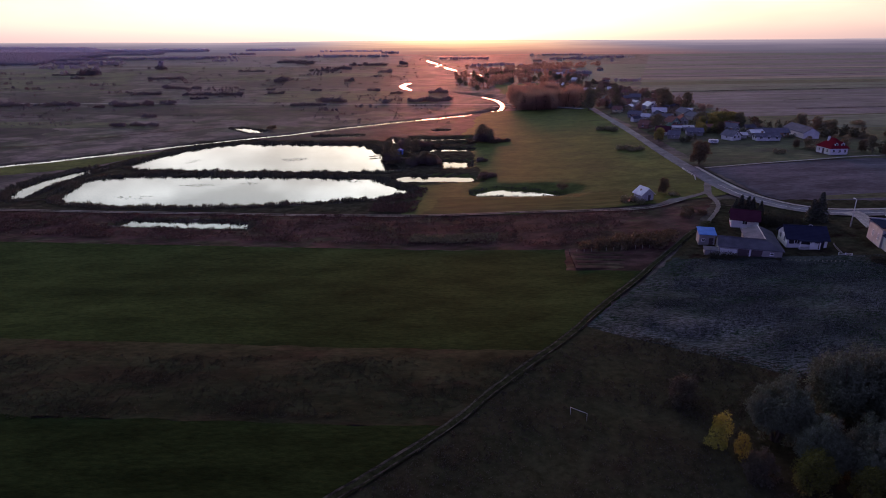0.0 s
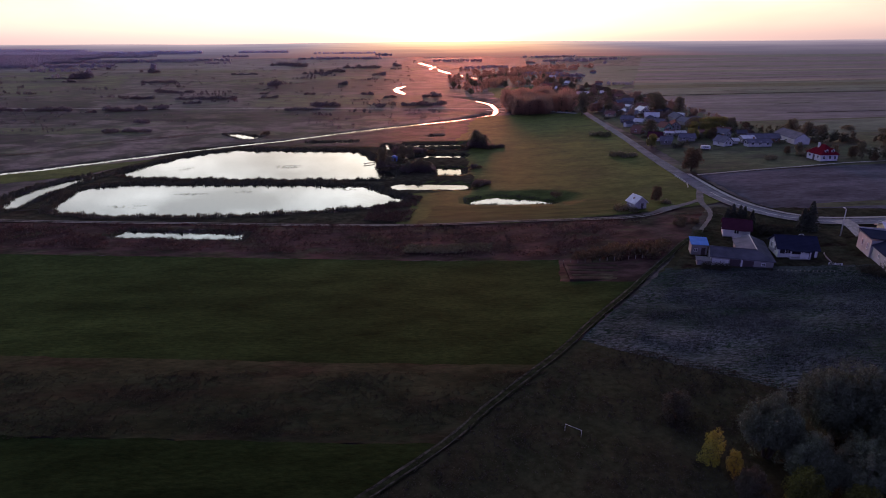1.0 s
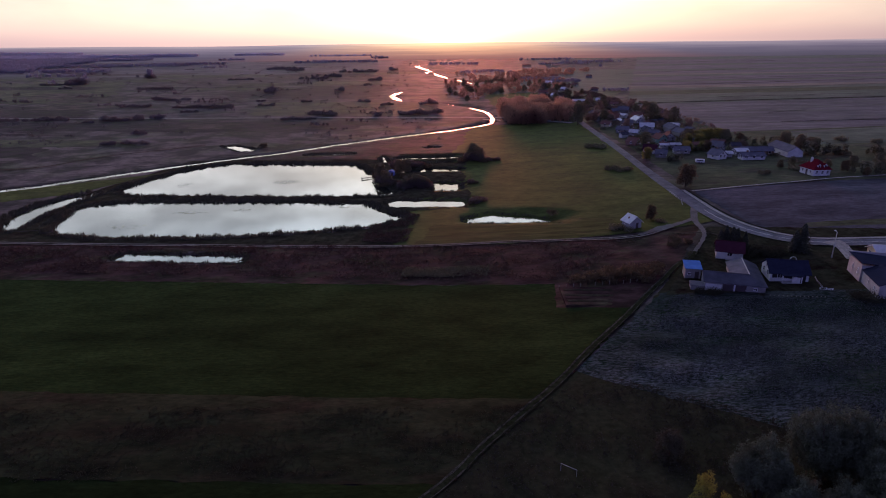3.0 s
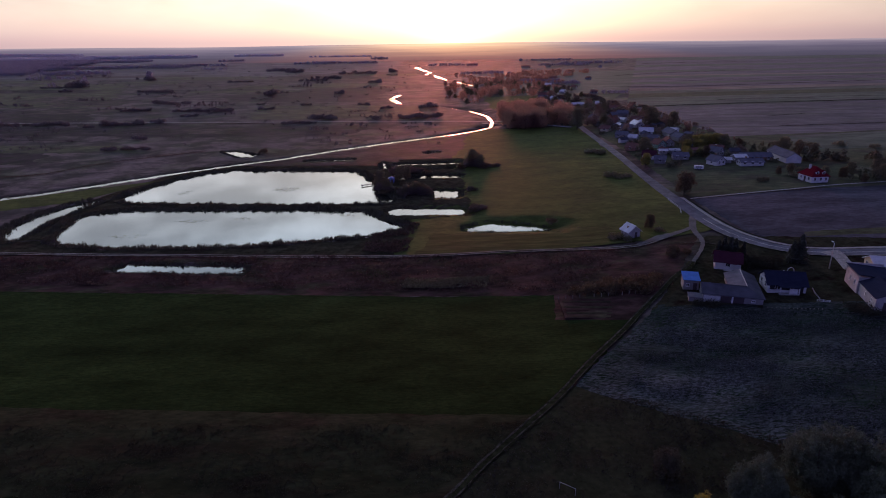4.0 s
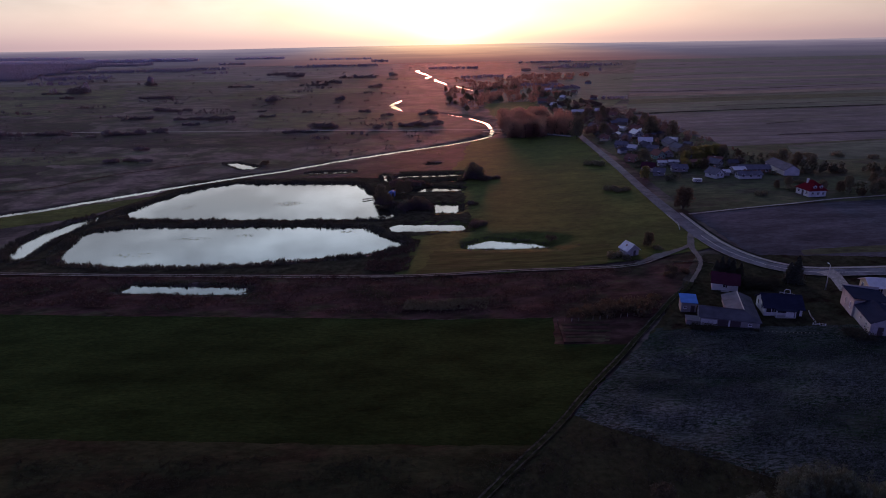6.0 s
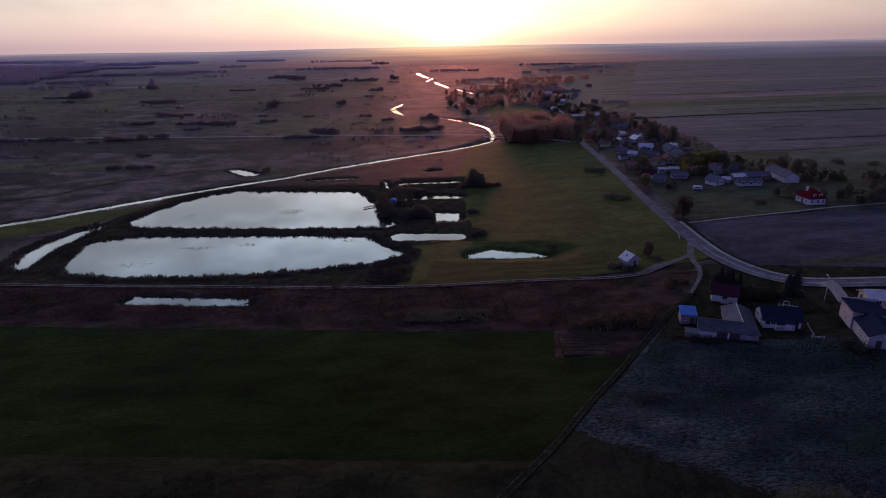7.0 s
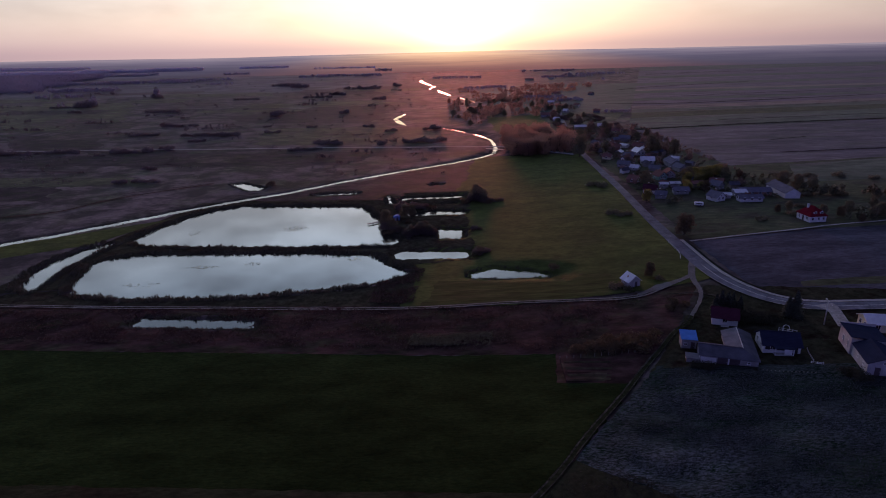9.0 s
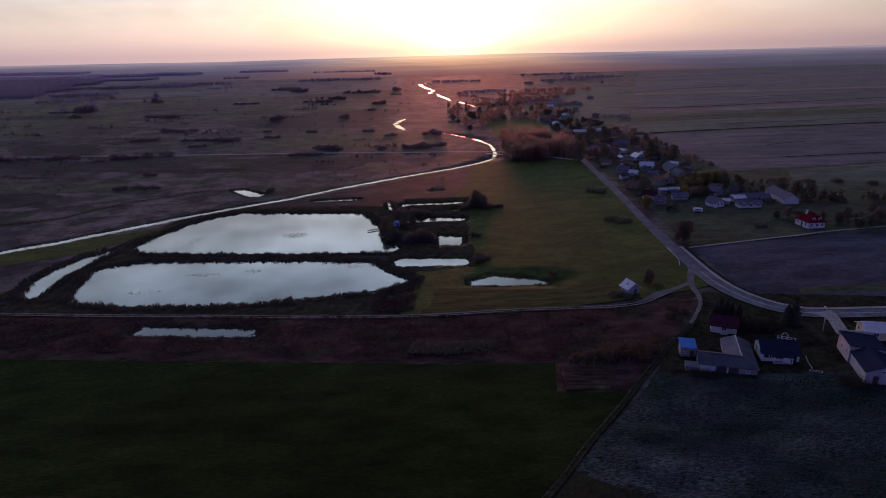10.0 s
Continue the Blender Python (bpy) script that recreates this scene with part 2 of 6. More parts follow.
M_YARD = earth("yard_grass", (0.038, 0.041, 0.026), (0.066, 0.064, 0.042), 0.06, 0.8, third=(0.030, 0.019, 0.017), sheen=0.03, tint=(0.26, 0.27, 0.22), spec=0.0)
M_ROUGH = earth("rough_grassland", (0.056, 0.053, 0.034), (0.098, 0.088, 0.058), 0.06, 0.8, third=(0.056, 0.040, 0.032), sheen=0.05, tint=(0.32, 0.30, 0.22), spec=0.0)
M_FIELD_P = earth("pale_stubble", (0.15, 0.15, 0.135), (0.21, 0.21, 0.185), 0.02, 0.8, (0.4, 1.5, 1), sheen=0.2)
M_VERGE = earth("track_verge", (0.0300, 0.0360, 0.0180), (0.0510, 0.0540, 0.0285), 0.15, 1.2, sheen=0.04, tint=(0.26, 0.32, 0.18), spec=0.0)
M_DIRT = earth("sandy_track", (0.289, 0.255, 0.2295), (0.442, 0.391, 0.357), 0.15, 1.5)
M_RUT = earth("worn_rut", (0.050, 0.047, 0.038), (0.150, 0.138, 0.115), 0.25, 1.5, sheen=0.0, spec=0.0, patch=1.8)
M_GRAVEL = earth("worn_gravel", (0.182, 0.1708, 0.161), (0.294, 0.2758, 0.2632), 0.15, 5.0, spec=0.01, patch=0.5)
M_ASPHALT = earth("worn_asphalt", (0.1581, 0.1653, 0.2194), (0.2131, 0.2213, 0.286), 0.05, 7.0, rough=0.6, spec=0.02)
M_PAVE = earth("concrete_paving", (0.4114, 0.3993, 0.3993), (0.5808, 0.5687, 0.5566), 0.2, 4.0, rough=0.7)


def water_mat():
    m, nt, b = mat("pond_water", 0.03, 0.5)
    b.inputs["Base Color"].default_value = (0.012, 0.016, 0.014, 1)
    b.inputs["IOR"].default_value = 1.6
    f = noise_fac(nt, 1.6, 3, 0.5)
    bump(nt, b, f, 0.06, 0.02)
    return m


M_WATER = water_mat()


def leaf_mat(name, dark, light, through_=0.2, gloss=0.16, fuzz=0.22, shine=0.6):
    """Leaves: each one its own shade, light comes through from behind."""
    m, nt, b = mat(name, shine, gloss)
    g = nt.nodes.new("ShaderNodeNewGeometry")
    col = ramp(nt, g.outputs["Random Per Island"], [(0.0, dark), (1.0, light)])
    nt.links.new(col, b.inputs["Base Color"])
    tr = nt.nodes.new("ShaderNodeBsdfTranslucent")
    nt.links.new(mix(nt, 1.0, col, (1.8, 1.8, 1.7), "MULTIPLY"), tr.inputs["Color"])
    b.inputs["Sheen Weight"].default_value, b.inputs["Sheen Roughness"].default_value = fuzz, 0.6
    mx = nt.nodes.new("ShaderNodeMixShader")
    mx.inputs[0].default_value = through_
    nt.links.new(b.outputs[0], mx.inputs[1])
    nt.links.new(tr.outputs[0], mx.inputs[2])
    nt.links.new(mx.outputs[0], nt.nodes["Material Output"].inputs["Surface"])
    return m


M_LEAF = leaf_mat("green_leaves", (0.0806, 0.0780, 0.0468), (0.1820, 0.1625, 0.0936), 0.18, 0.12, 0.1, 0.55)
M_WILLOW = leaf_mat("willow_leaves", (0.078, 0.092, 0.060), (0.150, 0.172, 0.115), 0.05, 0.02, 0.03)
M_GREYB = leaf_mat("grey_brown_leaves", (0.040, 0.038, 0.024), (0.090, 0.082, 0.056), 0.12, 0.06, 0.08)
M_OLIVE = leaf_mat("olive_leaves", (0.10, 0.098, 0.030), (0.23, 0.21, 0.058), 0.4, 0.25, 0.12, 0.5)
M_HEDGE = leaf_mat("hedge_leaves", (0.050, 0.055, 0.034), (0.130, 0.124, 0.074), 0.12, 0.1, 0.06, 0.5)
M_HAZEL = leaf_mat("hazel_leaves", (0.0527, 0.0570, 0.0099), (0.1488, 0.1488, 0.0279), 0.25, 0.08, 0.1)
M_CLOD = leaf_mat("dry_clods", (0.014, 0.017, 0.017), (0.16, 0.165, 0.18), 0.0, 0.0, 0.0)
M_SPROUT = leaf_mat("green_sprouts", (0.016, 0.040, 0.016), (0.040, 0.085, 0.030), 0.1, 0.0, 0.0)
M_LILY = leaf_mat("lily_leaves", (0.09, 0.10, 0.06), (0.18, 0.19, 0.12), 0.0, 0.5, 0.0, 0.25)
# distant leaves: blue haze painted into the colour, stronger in the second
M_FARLEAF_HAZE = leaf_mat("haze_blue_far_leaves", (0.185, 0.172, 0.235), (0.265, 0.25, 0.33), 0.3, 0.05, 0.1)
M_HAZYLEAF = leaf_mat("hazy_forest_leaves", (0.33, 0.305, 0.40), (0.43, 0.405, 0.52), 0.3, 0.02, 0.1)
M_YELLOW = leaf_mat("yellow_leaves", (0.1394, 0.1312, 0.0148), (0.3280, 0.3034, 0.0328))
M_RUSSET = leaf_mat("russet_leaves", (0.060, 0.044, 0.028), (0.120, 0.086, 0.050), 0.22, 0.06, 0.08)
M_THICK = leaf_mat("thicket_leaves", (0.060, 0.042, 0.042), (0.115, 0.082, 0.078), 0.4, 0.3, 0.22, 0.55)
M_NEEDLE = leaf_mat("spruce_needles", (0.025, 0.032, 0.022), (0.050, 0.060, 0.040), 0.2)
# leaf colour carries the red backlit haze: paler and redder than M_LEAF
M_RIVERLEAF_HAZE = leaf_mat("haze_red_riverside_leaves", (0.19, 0.108, 0.086), (0.30, 0.178, 0.142), 0.72, 0.25, 0.25, 0.6)
M_WEED = leaf_mat("dry_weed_stalks", (0.0459, 0.0243, 0.0243), (0.0972, 0.0594, 0.0486), 0.2, 0.03, 0.12)
M_ROUGHG = leaf_mat("rough_grass_blades", (0.032, 0.029, 0.020), (0.052, 0.046, 0.032), 0.1, 0.0, 0.1)
M_STUBT = leaf_mat("stubble_blades", (0.036, 0.036, 0.022), (0.070, 0.064, 0.042), 0.1, 0.0, 0.02)
M_REED = leaf_mat("dry_reed", (0.044, 0.045, 0.033), (0.092, 0.088, 0.062), 0.15, 0.08, 0.12)
# haze over the marsh painted in: leaves lifted to a grey violet
M_MARSHB = leaf_mat("hazed_marsh_willow_leaves", (0.104, 0.088, 0.100), (0.170, 0.146, 0.156), 0.25, 0.04, 0.1)
M_DUSK = leaf_mat("farm_shrub_leaves", (0.030, 0.031, 0.022), (0.066, 0.062, 0.042), 0.1, 0.0, 0.04)
# reddish evening haze over the far village, mixed into the leaf colour
M_VILLEAF_HAZE = leaf_mat("haze_red_village_leaves", (0.115, 0.086, 0.076), (0.200, 0.150, 0.128), 0.45, 0.1, 0.2)
M_TUSSOCK = leaf_mat("pale_tussock_blades", (0.085, 0.080, 0.050), (0.17, 0.155, 0.10), 0.2, 0.02, 0.1)


def plain(name, col, rough=0.7, grain=2.0, amount=0.25, spec=0.4, metal=0.0, lines=0.0, axis="X"):
    """Paint, plaster, sheet or wood: one colour, stained at two scales. lines: spacing of ribs or boards."""
    m, nt, b = mat(name, rough, spec, metal)
    f1, f2 = noise_fac(nt, grain * 0.25, 3), noise_fac(nt, grain * 4, 4)
    lo, hi = tuple(c * (1 - amount) for c in col), tuple(min(1, c * (1 + amount * 0.6)) for c in col)
    c = mix(nt, 0.35, ramp(nt, f1, [(0.3, lo), (0.7, hi)]), ramp(nt, f2, [(0.3, lo), (0.7, hi)]))
    if lines:
        tc = nt.nodes.new("ShaderNodeTexCoord")
        wv = nt.nodes.new("ShaderNodeTexWave")
        wv.bands_direction = axis
        wv.inputs["Scale"].default_value = 0.314 / lines
        nt.links.new(tc.outputs["Object"], wv.inputs[0])
        bump(nt, b, wv.outputs[1], 0.6, 0.04)
    else:
        bump(nt, b, f2, 0.2, 0.01)
    nt.links.new(c, b.inputs["Base Color"])
    return m


M_WHITE = plain("white_plaster", (0.62, 0.62, 0.62), 0.8)
M_DULLW = plain("weathered_whitewash", (0.40, 0.385, 0.39), 0.85, amount=0.35)
M_CREAM = plain("cream_plaster", (0.60, 0.52, 0.34), 0.8)
M_GREY = plain("grey_render", (0.27, 0.26, 0.26), 0.85)
M_BRICK = plain("old_brick", (0.30, 0.17, 0.12), 0.9, amount=0.4)
M_GREENW = plain("green_paint", (0.20, 0.36, 0.30), 0.7)
M_BLUEW = plain("blue_paint", (0.15, 0.26, 0.66), 0.7, spec=0.1)
M_ROOF_MAROON = plain("maroon_metal_tile", (0.075, 0.026, 0.042), 0.8, spec=0.0, lines=0.35, axis="X")
M_ROOF_RED = plain("red_metal_tile", (0.15, 0.014, 0.024), 0.75, spec=0.0, lines=0.35, axis="X")
M_ROOF_NAVY = plain("dark_metal_tile", (0.030, 0.034, 0.062), 0.8, spec=0.0, lines=0.35, axis="X")
M_ROOF_GREY = plain("fibre_cement", (0.17, 0.17, 0.20), 0.75, spec=0.0, amount=0.35, lines=0.2, axis="X")
M_ROOF_OLD = plain("old_dark_fibre_cement", (0.105, 0.105, 0.13), 0.8, spec=0.0, amount=0.4, lines=0.2, axis="X")
# near-black ribbed surface: porch shade given as a colour
M_RECESS_SHADE = plain("porch_recess_shade", (0.035, 0.033, 0.038), 0.8, spec=0.05, lines=0.18, axis="Y")
M_ROOF_BLUE = plain("blue_sheet_roof", (0.085, 0.22, 0.60), 0.6, spec=0.04, lines=0.25, axis="X")
M_ROOF_ZINC = plain("bare_zinc_sheet", (0.70, 0.71, 0.73), 0.5, metal=0.0, lines=0.3, axis="X")
M_ROOF_BROWN = plain("brown_tile", (0.22, 0.12, 0.10), 0.75, spec=0.0, lines=0.3, axis="X")
M_DOOR = plain("dark_door_boards", (0.07, 0.05, 0.06), 0.7, lines=0.2, axis="X")
M_FRAME = plain("white_frame", (0.75, 0.75, 0.75), 0.5)
M_WOOD = plain("weathered_wood", (0.22, 0.19, 0.16), 0.85)
M_BARK = plain("bark", (0.09, 0.07, 0.055), 0.95, amount=0.4)
M_CONC = plain("pale_concrete", (0.48, 0.47, 0.45), 0.85)
M_METAL = plain("galvanised_steel", (0.50, 0.51, 0.52), 0.45, metal=0.5)
M_GLASS, _nt, _b = mat("window_glass", 0.05, 0.6)
_b.inputs["Base Color"].default_value = (0.02, 0.022, 0.028, 1)

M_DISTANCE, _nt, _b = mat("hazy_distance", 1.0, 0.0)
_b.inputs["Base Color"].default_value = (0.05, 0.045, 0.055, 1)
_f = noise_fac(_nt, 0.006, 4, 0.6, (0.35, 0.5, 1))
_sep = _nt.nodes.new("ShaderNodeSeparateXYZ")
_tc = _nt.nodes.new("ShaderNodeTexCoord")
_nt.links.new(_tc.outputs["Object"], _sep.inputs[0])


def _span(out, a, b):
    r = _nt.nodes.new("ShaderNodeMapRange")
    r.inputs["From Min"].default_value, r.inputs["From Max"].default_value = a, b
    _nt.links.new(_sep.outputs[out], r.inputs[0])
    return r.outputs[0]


# haze painted as glow: it thickens with distance, warmer on the sun's side
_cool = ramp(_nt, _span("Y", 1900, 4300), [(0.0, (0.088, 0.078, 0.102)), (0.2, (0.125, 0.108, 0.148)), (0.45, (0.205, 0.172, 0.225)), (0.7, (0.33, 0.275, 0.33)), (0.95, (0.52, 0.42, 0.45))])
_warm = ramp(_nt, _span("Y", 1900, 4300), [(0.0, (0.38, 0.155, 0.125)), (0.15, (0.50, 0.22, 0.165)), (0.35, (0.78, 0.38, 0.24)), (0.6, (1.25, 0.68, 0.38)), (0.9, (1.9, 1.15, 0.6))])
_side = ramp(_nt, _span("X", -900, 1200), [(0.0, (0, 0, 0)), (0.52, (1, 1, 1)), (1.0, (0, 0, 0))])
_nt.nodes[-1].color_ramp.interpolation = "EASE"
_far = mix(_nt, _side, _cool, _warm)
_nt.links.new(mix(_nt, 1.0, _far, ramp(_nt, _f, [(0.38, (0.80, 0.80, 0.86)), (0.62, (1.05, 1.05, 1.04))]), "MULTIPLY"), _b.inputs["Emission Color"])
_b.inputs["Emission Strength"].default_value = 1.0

# ---- the land ----
def smooth(u):
    u = np.clip(u, 0.0, 1.0)
    return u * u * (3 - 2 * u)


WATER_Z = -2.35


def land(x, y):
    """Height of the untouched land: river flats low, the village bank higher, far hills at the edge of sight."""
    x, y = np.asarray(x, float), np.asarray(y, float)
    z = -2.0 + 6.0 * smooth((x + 10) / 170) * smooth((1500 - y) / 1100) + 1.2 * smooth((130 - y) / 60)
    far = np.hypot(x, y)
    roll = 0.9 + 0.10 * np.sin(x / 610 + 1.0) + 0.03 * np.sin(x / 233 + y / 900)
    return z + 38.0 * smooth((far - 2300) / 2500) * roll


def dist_poly(x, y, pts):
    """Signed distance to a closed outline: negative inside."""
    d = np.full(x.shape, 1e9)
    inside = np.zeros(x.shape, bool)
    n = len(pts)
    for i in range(n):
        (ax, ay), (bx, by) = pts[i], pts[(i + 1) % n]
        ex, ey = bx - ax, by - ay
        t = np.clip(((x - ax) * ex + (y - ay) * ey) / (ex * ex + ey * ey), 0, 1)
        d = np.minimum(d, np.hypot(x - ax - t * ex, y - ay - t * ey))
        hit = (ay > y) != (by > y)
        with np.errstate(divide="ignore", invalid="ignore"):
            cross = x < (bx - ax) * (y - ay) / (by - ay) + ax
        inside ^= hit & cross
    return np.where(inside, -d, d)


def dist_line(x, y, pts):
    """Distance to an open line of points, each with its own half width, less that half width."""
    d = np.full(x.shape, 1e9)
    for (ax, ay, aw), (bx, by, bw) in zip(pts, pts[1:]):
        ex, ey = bx - ax, by - ay
        t = np.clip(((x - ax) * ex + (y - ay) * ey) / (ex * ex + ey * ey), 0, 1)
        d = np.minimum(d, np.hypot(x - ax - t * ex, y - ay - t * ey) - (aw + t * (bw - aw)))
    return d


PONDS = {
    "far_pond": [(-128, 241), (-126, 253), (-114, 282), (-104, 291), (-96, 295), (-34, 288), (-24, 261), (-12, 229), (-17, 224.5), (-60, 226), (-108, 231), (-121, 234)],
    "near_pond": [(-120, 183), (-125, 190), (-130, 213), (-124, 219), (-113, 222), (-48, 218), (-24, 214), (-15, 202), (-7, 194), (-19, 184.5), (-46, 179), (-67, 176.5), (-101, 177.5)],
    "side_channel": [(-143.2, 191.7), (-146.6, 205.2), (-146.0, 217.6), (-142.2, 230.4), (-135.9, 238.4), (-132.4, 236.6), (-134.8, 223.0), (-137.2, 209.0), (-136.1, 196.7), (-134.5, 187.1), (-138.3, 185.9)],
    "ditch_pond": [(-89, 157), (-88, 163), (-52, 158.5), (-51, 152.5), (-68, 154), (-85, 156)],
    "meadow_pool": [(-120, 348), (-113, 351), (-95, 336), (-98, 329), (-105, 329.5)],
    "long_pool": [(-64, 312), (-65, 317), (-39.5, 319), (-39, 315)],
    "reed_pool": [(-16, 298), (-16, 304), (18, 306), (18, 300)],
    "fish_pool": [(-15, 267), (-15, 272), (0, 276), (17, 274), (17, 267.5)],
    "narrow_pool": [(-6, 287), (-6, 290), (14, 290), (14, 288)],
    "square_pool": [(2, 231), (2, 246), (5, 246), (14, 244), (14, 234), (12, 230)],
    "row_pool": [(-15, 207.5), (-15.5, 215.5), (-11, 218), (15, 215.5), (15, 206)],
    "round_pool": [(12.5, 186.5), (12.5, 192), (22, 196.5), (36, 192), (42, 187.5), (40, 185.5), (26, 185)],
    "slot_pool": [(-22, 291), (-24, 309), (-21.5, 309), (-19, 291)],
    "speck_pool": [(-1, 332), (-1, 336), (7, 336), (7, 332)],
}
RIVER = [(-330, 135, 3.0), (-250, 195, 2.7), (-182, 240, 2.3), (-166, 251.5, 2.4), (-145, 270, 2.5), (-119, 293, 2.5), (-95, 311.5, 2.4), (-82, 320, 2.2), (-66, 334.5, 2.1), (-54, 346, 2.0),
         (-22, 372, 1.9), (15, 398, 1.8), (36, 417, 1.5), (47, 432, 1.4), (51, 454, 1.5), (52, 478, 1.5), (51.5, 500, 1.3), (45, 524, 1.2), (36, 546, 0.6), (25.6, 563, 1.0), (14.4, 582, 0.5), (-5, 600, 0.1),
         (-24, 611, 0.8), (-31, 635, 3.4), (-37, 666, 3.2), (-33, 700, 2.6), (-27, 722, 0.4), (-10, 735, -3), (40, 770, -3), (70, 815, -1), (68, 847, 0.9), (57, 900, 1.2), (46, 948, 1.3), (40, 966, -1.5),
         (35, 985, 1.4), (31, 1017, 2.2), (21, 1072, 3.2), (18, 1118, 1.2), (12, 1140, -0.5), (3, 1158, 2.4), (12, 1231, 3.2), (-2, 1312, 3.0), (-20, 1453, 3.0), (20, 1560, -3), (-60, 1900, -3)]


def carve(x, y):
    """Height of the finished ground: the land with ponds and river cut into it."""
    x, y = np.asarray(x, float), np.asarray(y, float)
    z = land(x, y)
    wob = 0.9 * np.sin(x * 1.9 + 2.1 * np.sin(y * 0.7)) * np.sin(y * 1.7 + 1.3 * np.sin(x * 0.9)) + 0.5 * np.sin(x * 4.1 + y * 3.3)
    near = (x > -420) & (x < 140) & (y > 120) & (y < 2000)
    xs, ys = x[near], y[near]
    d = dist_line(xs, ys, RIVER)
    pond = (xs > -160) & (xs < 60) & (ys > 140) & (ys < 360)
    for pts in PONDS.values():
        d[pond] = np.minimum(d[pond], dist_poly(xs[pond], ys[pond], pts))
    d = d + wob[near] * np.clip(1.1 - ys / 900, 0.3, 1)
    z[near] = np.minimum(z[near], WATER_Z + np.clip(d * 0.22, -0.9, 30))
    return z


def steps(*spans):
    """Grid lines: (start, stop, spacing) spans put end to end."""
    out = []
    for a, b, s in spans:
        n = max(1, round(abs(b - a) / s))
        out += [a + (b - a) * i / n for i in range(n)]
    return np.array(out + [spans[-1][1]])


def sheet(name, xs, ys, zf, material, kind="structure", label="", category="ground"):
    X, Y = np.meshgrid(xs, ys)
    Z = zf(X, Y)
    nx, ny = len(xs), len(ys)
    me = bpy.data.meshes.new(name)
    idx = np.arange(nx * ny).reshape(ny, nx)
    quads = np.stack([idx[:-1, :-1], idx[:-1, 1:], idx[1:, 1:], idx[1:, :-1]], -1).reshape(-1, 4)
    me.from_pydata(np.stack([X, Y, Z], -1).reshape(-1, 3).tolist(), [], quads.tolist())
    me.materials.append(material)
    me.polygons.foreach_set("use_smooth", [True] * len(me.polygons))
    return tagged(new(name, me), label, category, kind=kind)


gx = steps((-4900, -2500, 240), (-2500, -1000, 100), (-1000, -400, 30), (-400, -190, 7), (-190, 80, 1.6), (80, 240, 4), (240, 600, 18), (600, 1500, 60), (1500, 4900, 200))
gy = steps((-3000, -400, 260), (-400, 20, 30), (20, 130, 4), (130, 350, 1.6), (350, 720, 3), (720, 1500, 7), (1500, 2300, 40), (2300, 4750, 120))
sheet("ground", gx, gy, carve, M_MEADOW, label="flat marshy river meadow in brown and dull green")


# the last kilometres, their pale evening air painted in as glow
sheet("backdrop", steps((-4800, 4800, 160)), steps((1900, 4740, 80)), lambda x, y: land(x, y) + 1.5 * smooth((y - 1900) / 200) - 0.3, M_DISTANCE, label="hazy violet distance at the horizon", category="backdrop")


def expand(pts, by):
    cx, cy = sum(p[0] for p in pts) / len(pts), sum(p[1] for p in pts) / len(pts)
    return [(x + by * (x - cx) / math.hypot(x - cx, y - cy), y + by * (y - cy) / math.hypot(x - cx, y - cy)) for x, y in pts]


def flat_poly(name, pts, z, material, label="", category="", kind="structure"):
    bm = bmesh.new()
    vs = [bm.verts.new((x, y, z)) for x, y in pts]
    f = bm.faces.new(vs)
    f.normal_update()
    if f.normal.z < 0:
        f.normal_flip()
    bmesh.ops.triangulate(bm, faces=bm.faces[:])
    me = bpy.data.meshes.new(name)
    bm.to_mesh(me)
    bm.free()
    me.materials.append(material)
    return tagged(new(name, me), label, category, kind=kind)


for nm, pts in PONDS.items():
    flat_poly(nm, expand(pts, 3.5), WATER_Z, M_WATER, "still pond water mirroring the evening sky", "pond")


def ribbon(name, line, half, zf, material, lift, label="", category="road", seg=3.0, kind="structure", wobble=0.0, off=0.0):
    """A strip that follows a line of points, draped on the ground. half: half width, or a function of the way along it."""
    pts = [Vector((p[0], p[1], 0)) for p in line]
    # a smooth curve through the points
    dense = []
    for i in range(len(pts) - 1):
        p0, p1, p2, p3 = pts[max(i - 1, 0)], pts[i], pts[i + 1], pts[min(i + 2, len(pts) - 1)]
        n = max(2, int((p2 - p1).length / seg))
        for k in range(n):
            t = k / n
            dense.append(0.5 * ((2 * p1) + (p2 - p0) * t + (2 * p0 - 5 * p1 + 4 * p2 - p3) * t * t + (3 * p1 - p0 - 3 * p2 + p3) * t ** 3))
    dense.append(pts[-1])
    rnd = random.Random(len(dense))
    fine = (-1, -0.33, 0.33, 1)
    verts, faces, run = [], [], 0.0
    for i, p in enumerate(dense):
        d = (dense[min(i + 1, len(dense) - 1)] - dense[max(i - 1, 0)]).normalized()
        side = Vector((d.y, -d.x, 0))
        run += (dense[i] - dense[i - 1]).length if i else 0
        h = half(run) if callable(half) else half
        for s in fine:
            q = p + side * (s * h + off + rnd.uniform(-1, 1) * wobble)
            verts.append((q.x, q.y, float(zf(np.array([q.x]), np.array([q.y]))[0]) + (lift + 0.20 if lift else 0.0)))
        if i:
            a = 4 * (i - 1)
            faces += [(a + k, a + 4 + k, a + 5 + k, a + 1 + k) for k in range(3)]
    me = bpy.data.meshes.new(name)
    me.from_pydata(verts, [], [f[::-1] for f in faces])
    me.polygons.foreach_set("use_smooth", [True] * len(me.polygons))
    me.materials.append(material)
    return tagged(new(name, me), label, category, kind=kind)


ribbon("river", RIVER, 13.0, lambda x, y: np.full(x.shape, WATER_Z - 0.02), M_WATER, 0.0, "narrow winding river reflecting the bright sky", "river", seg=8)


FIELDS_LAID = [0]


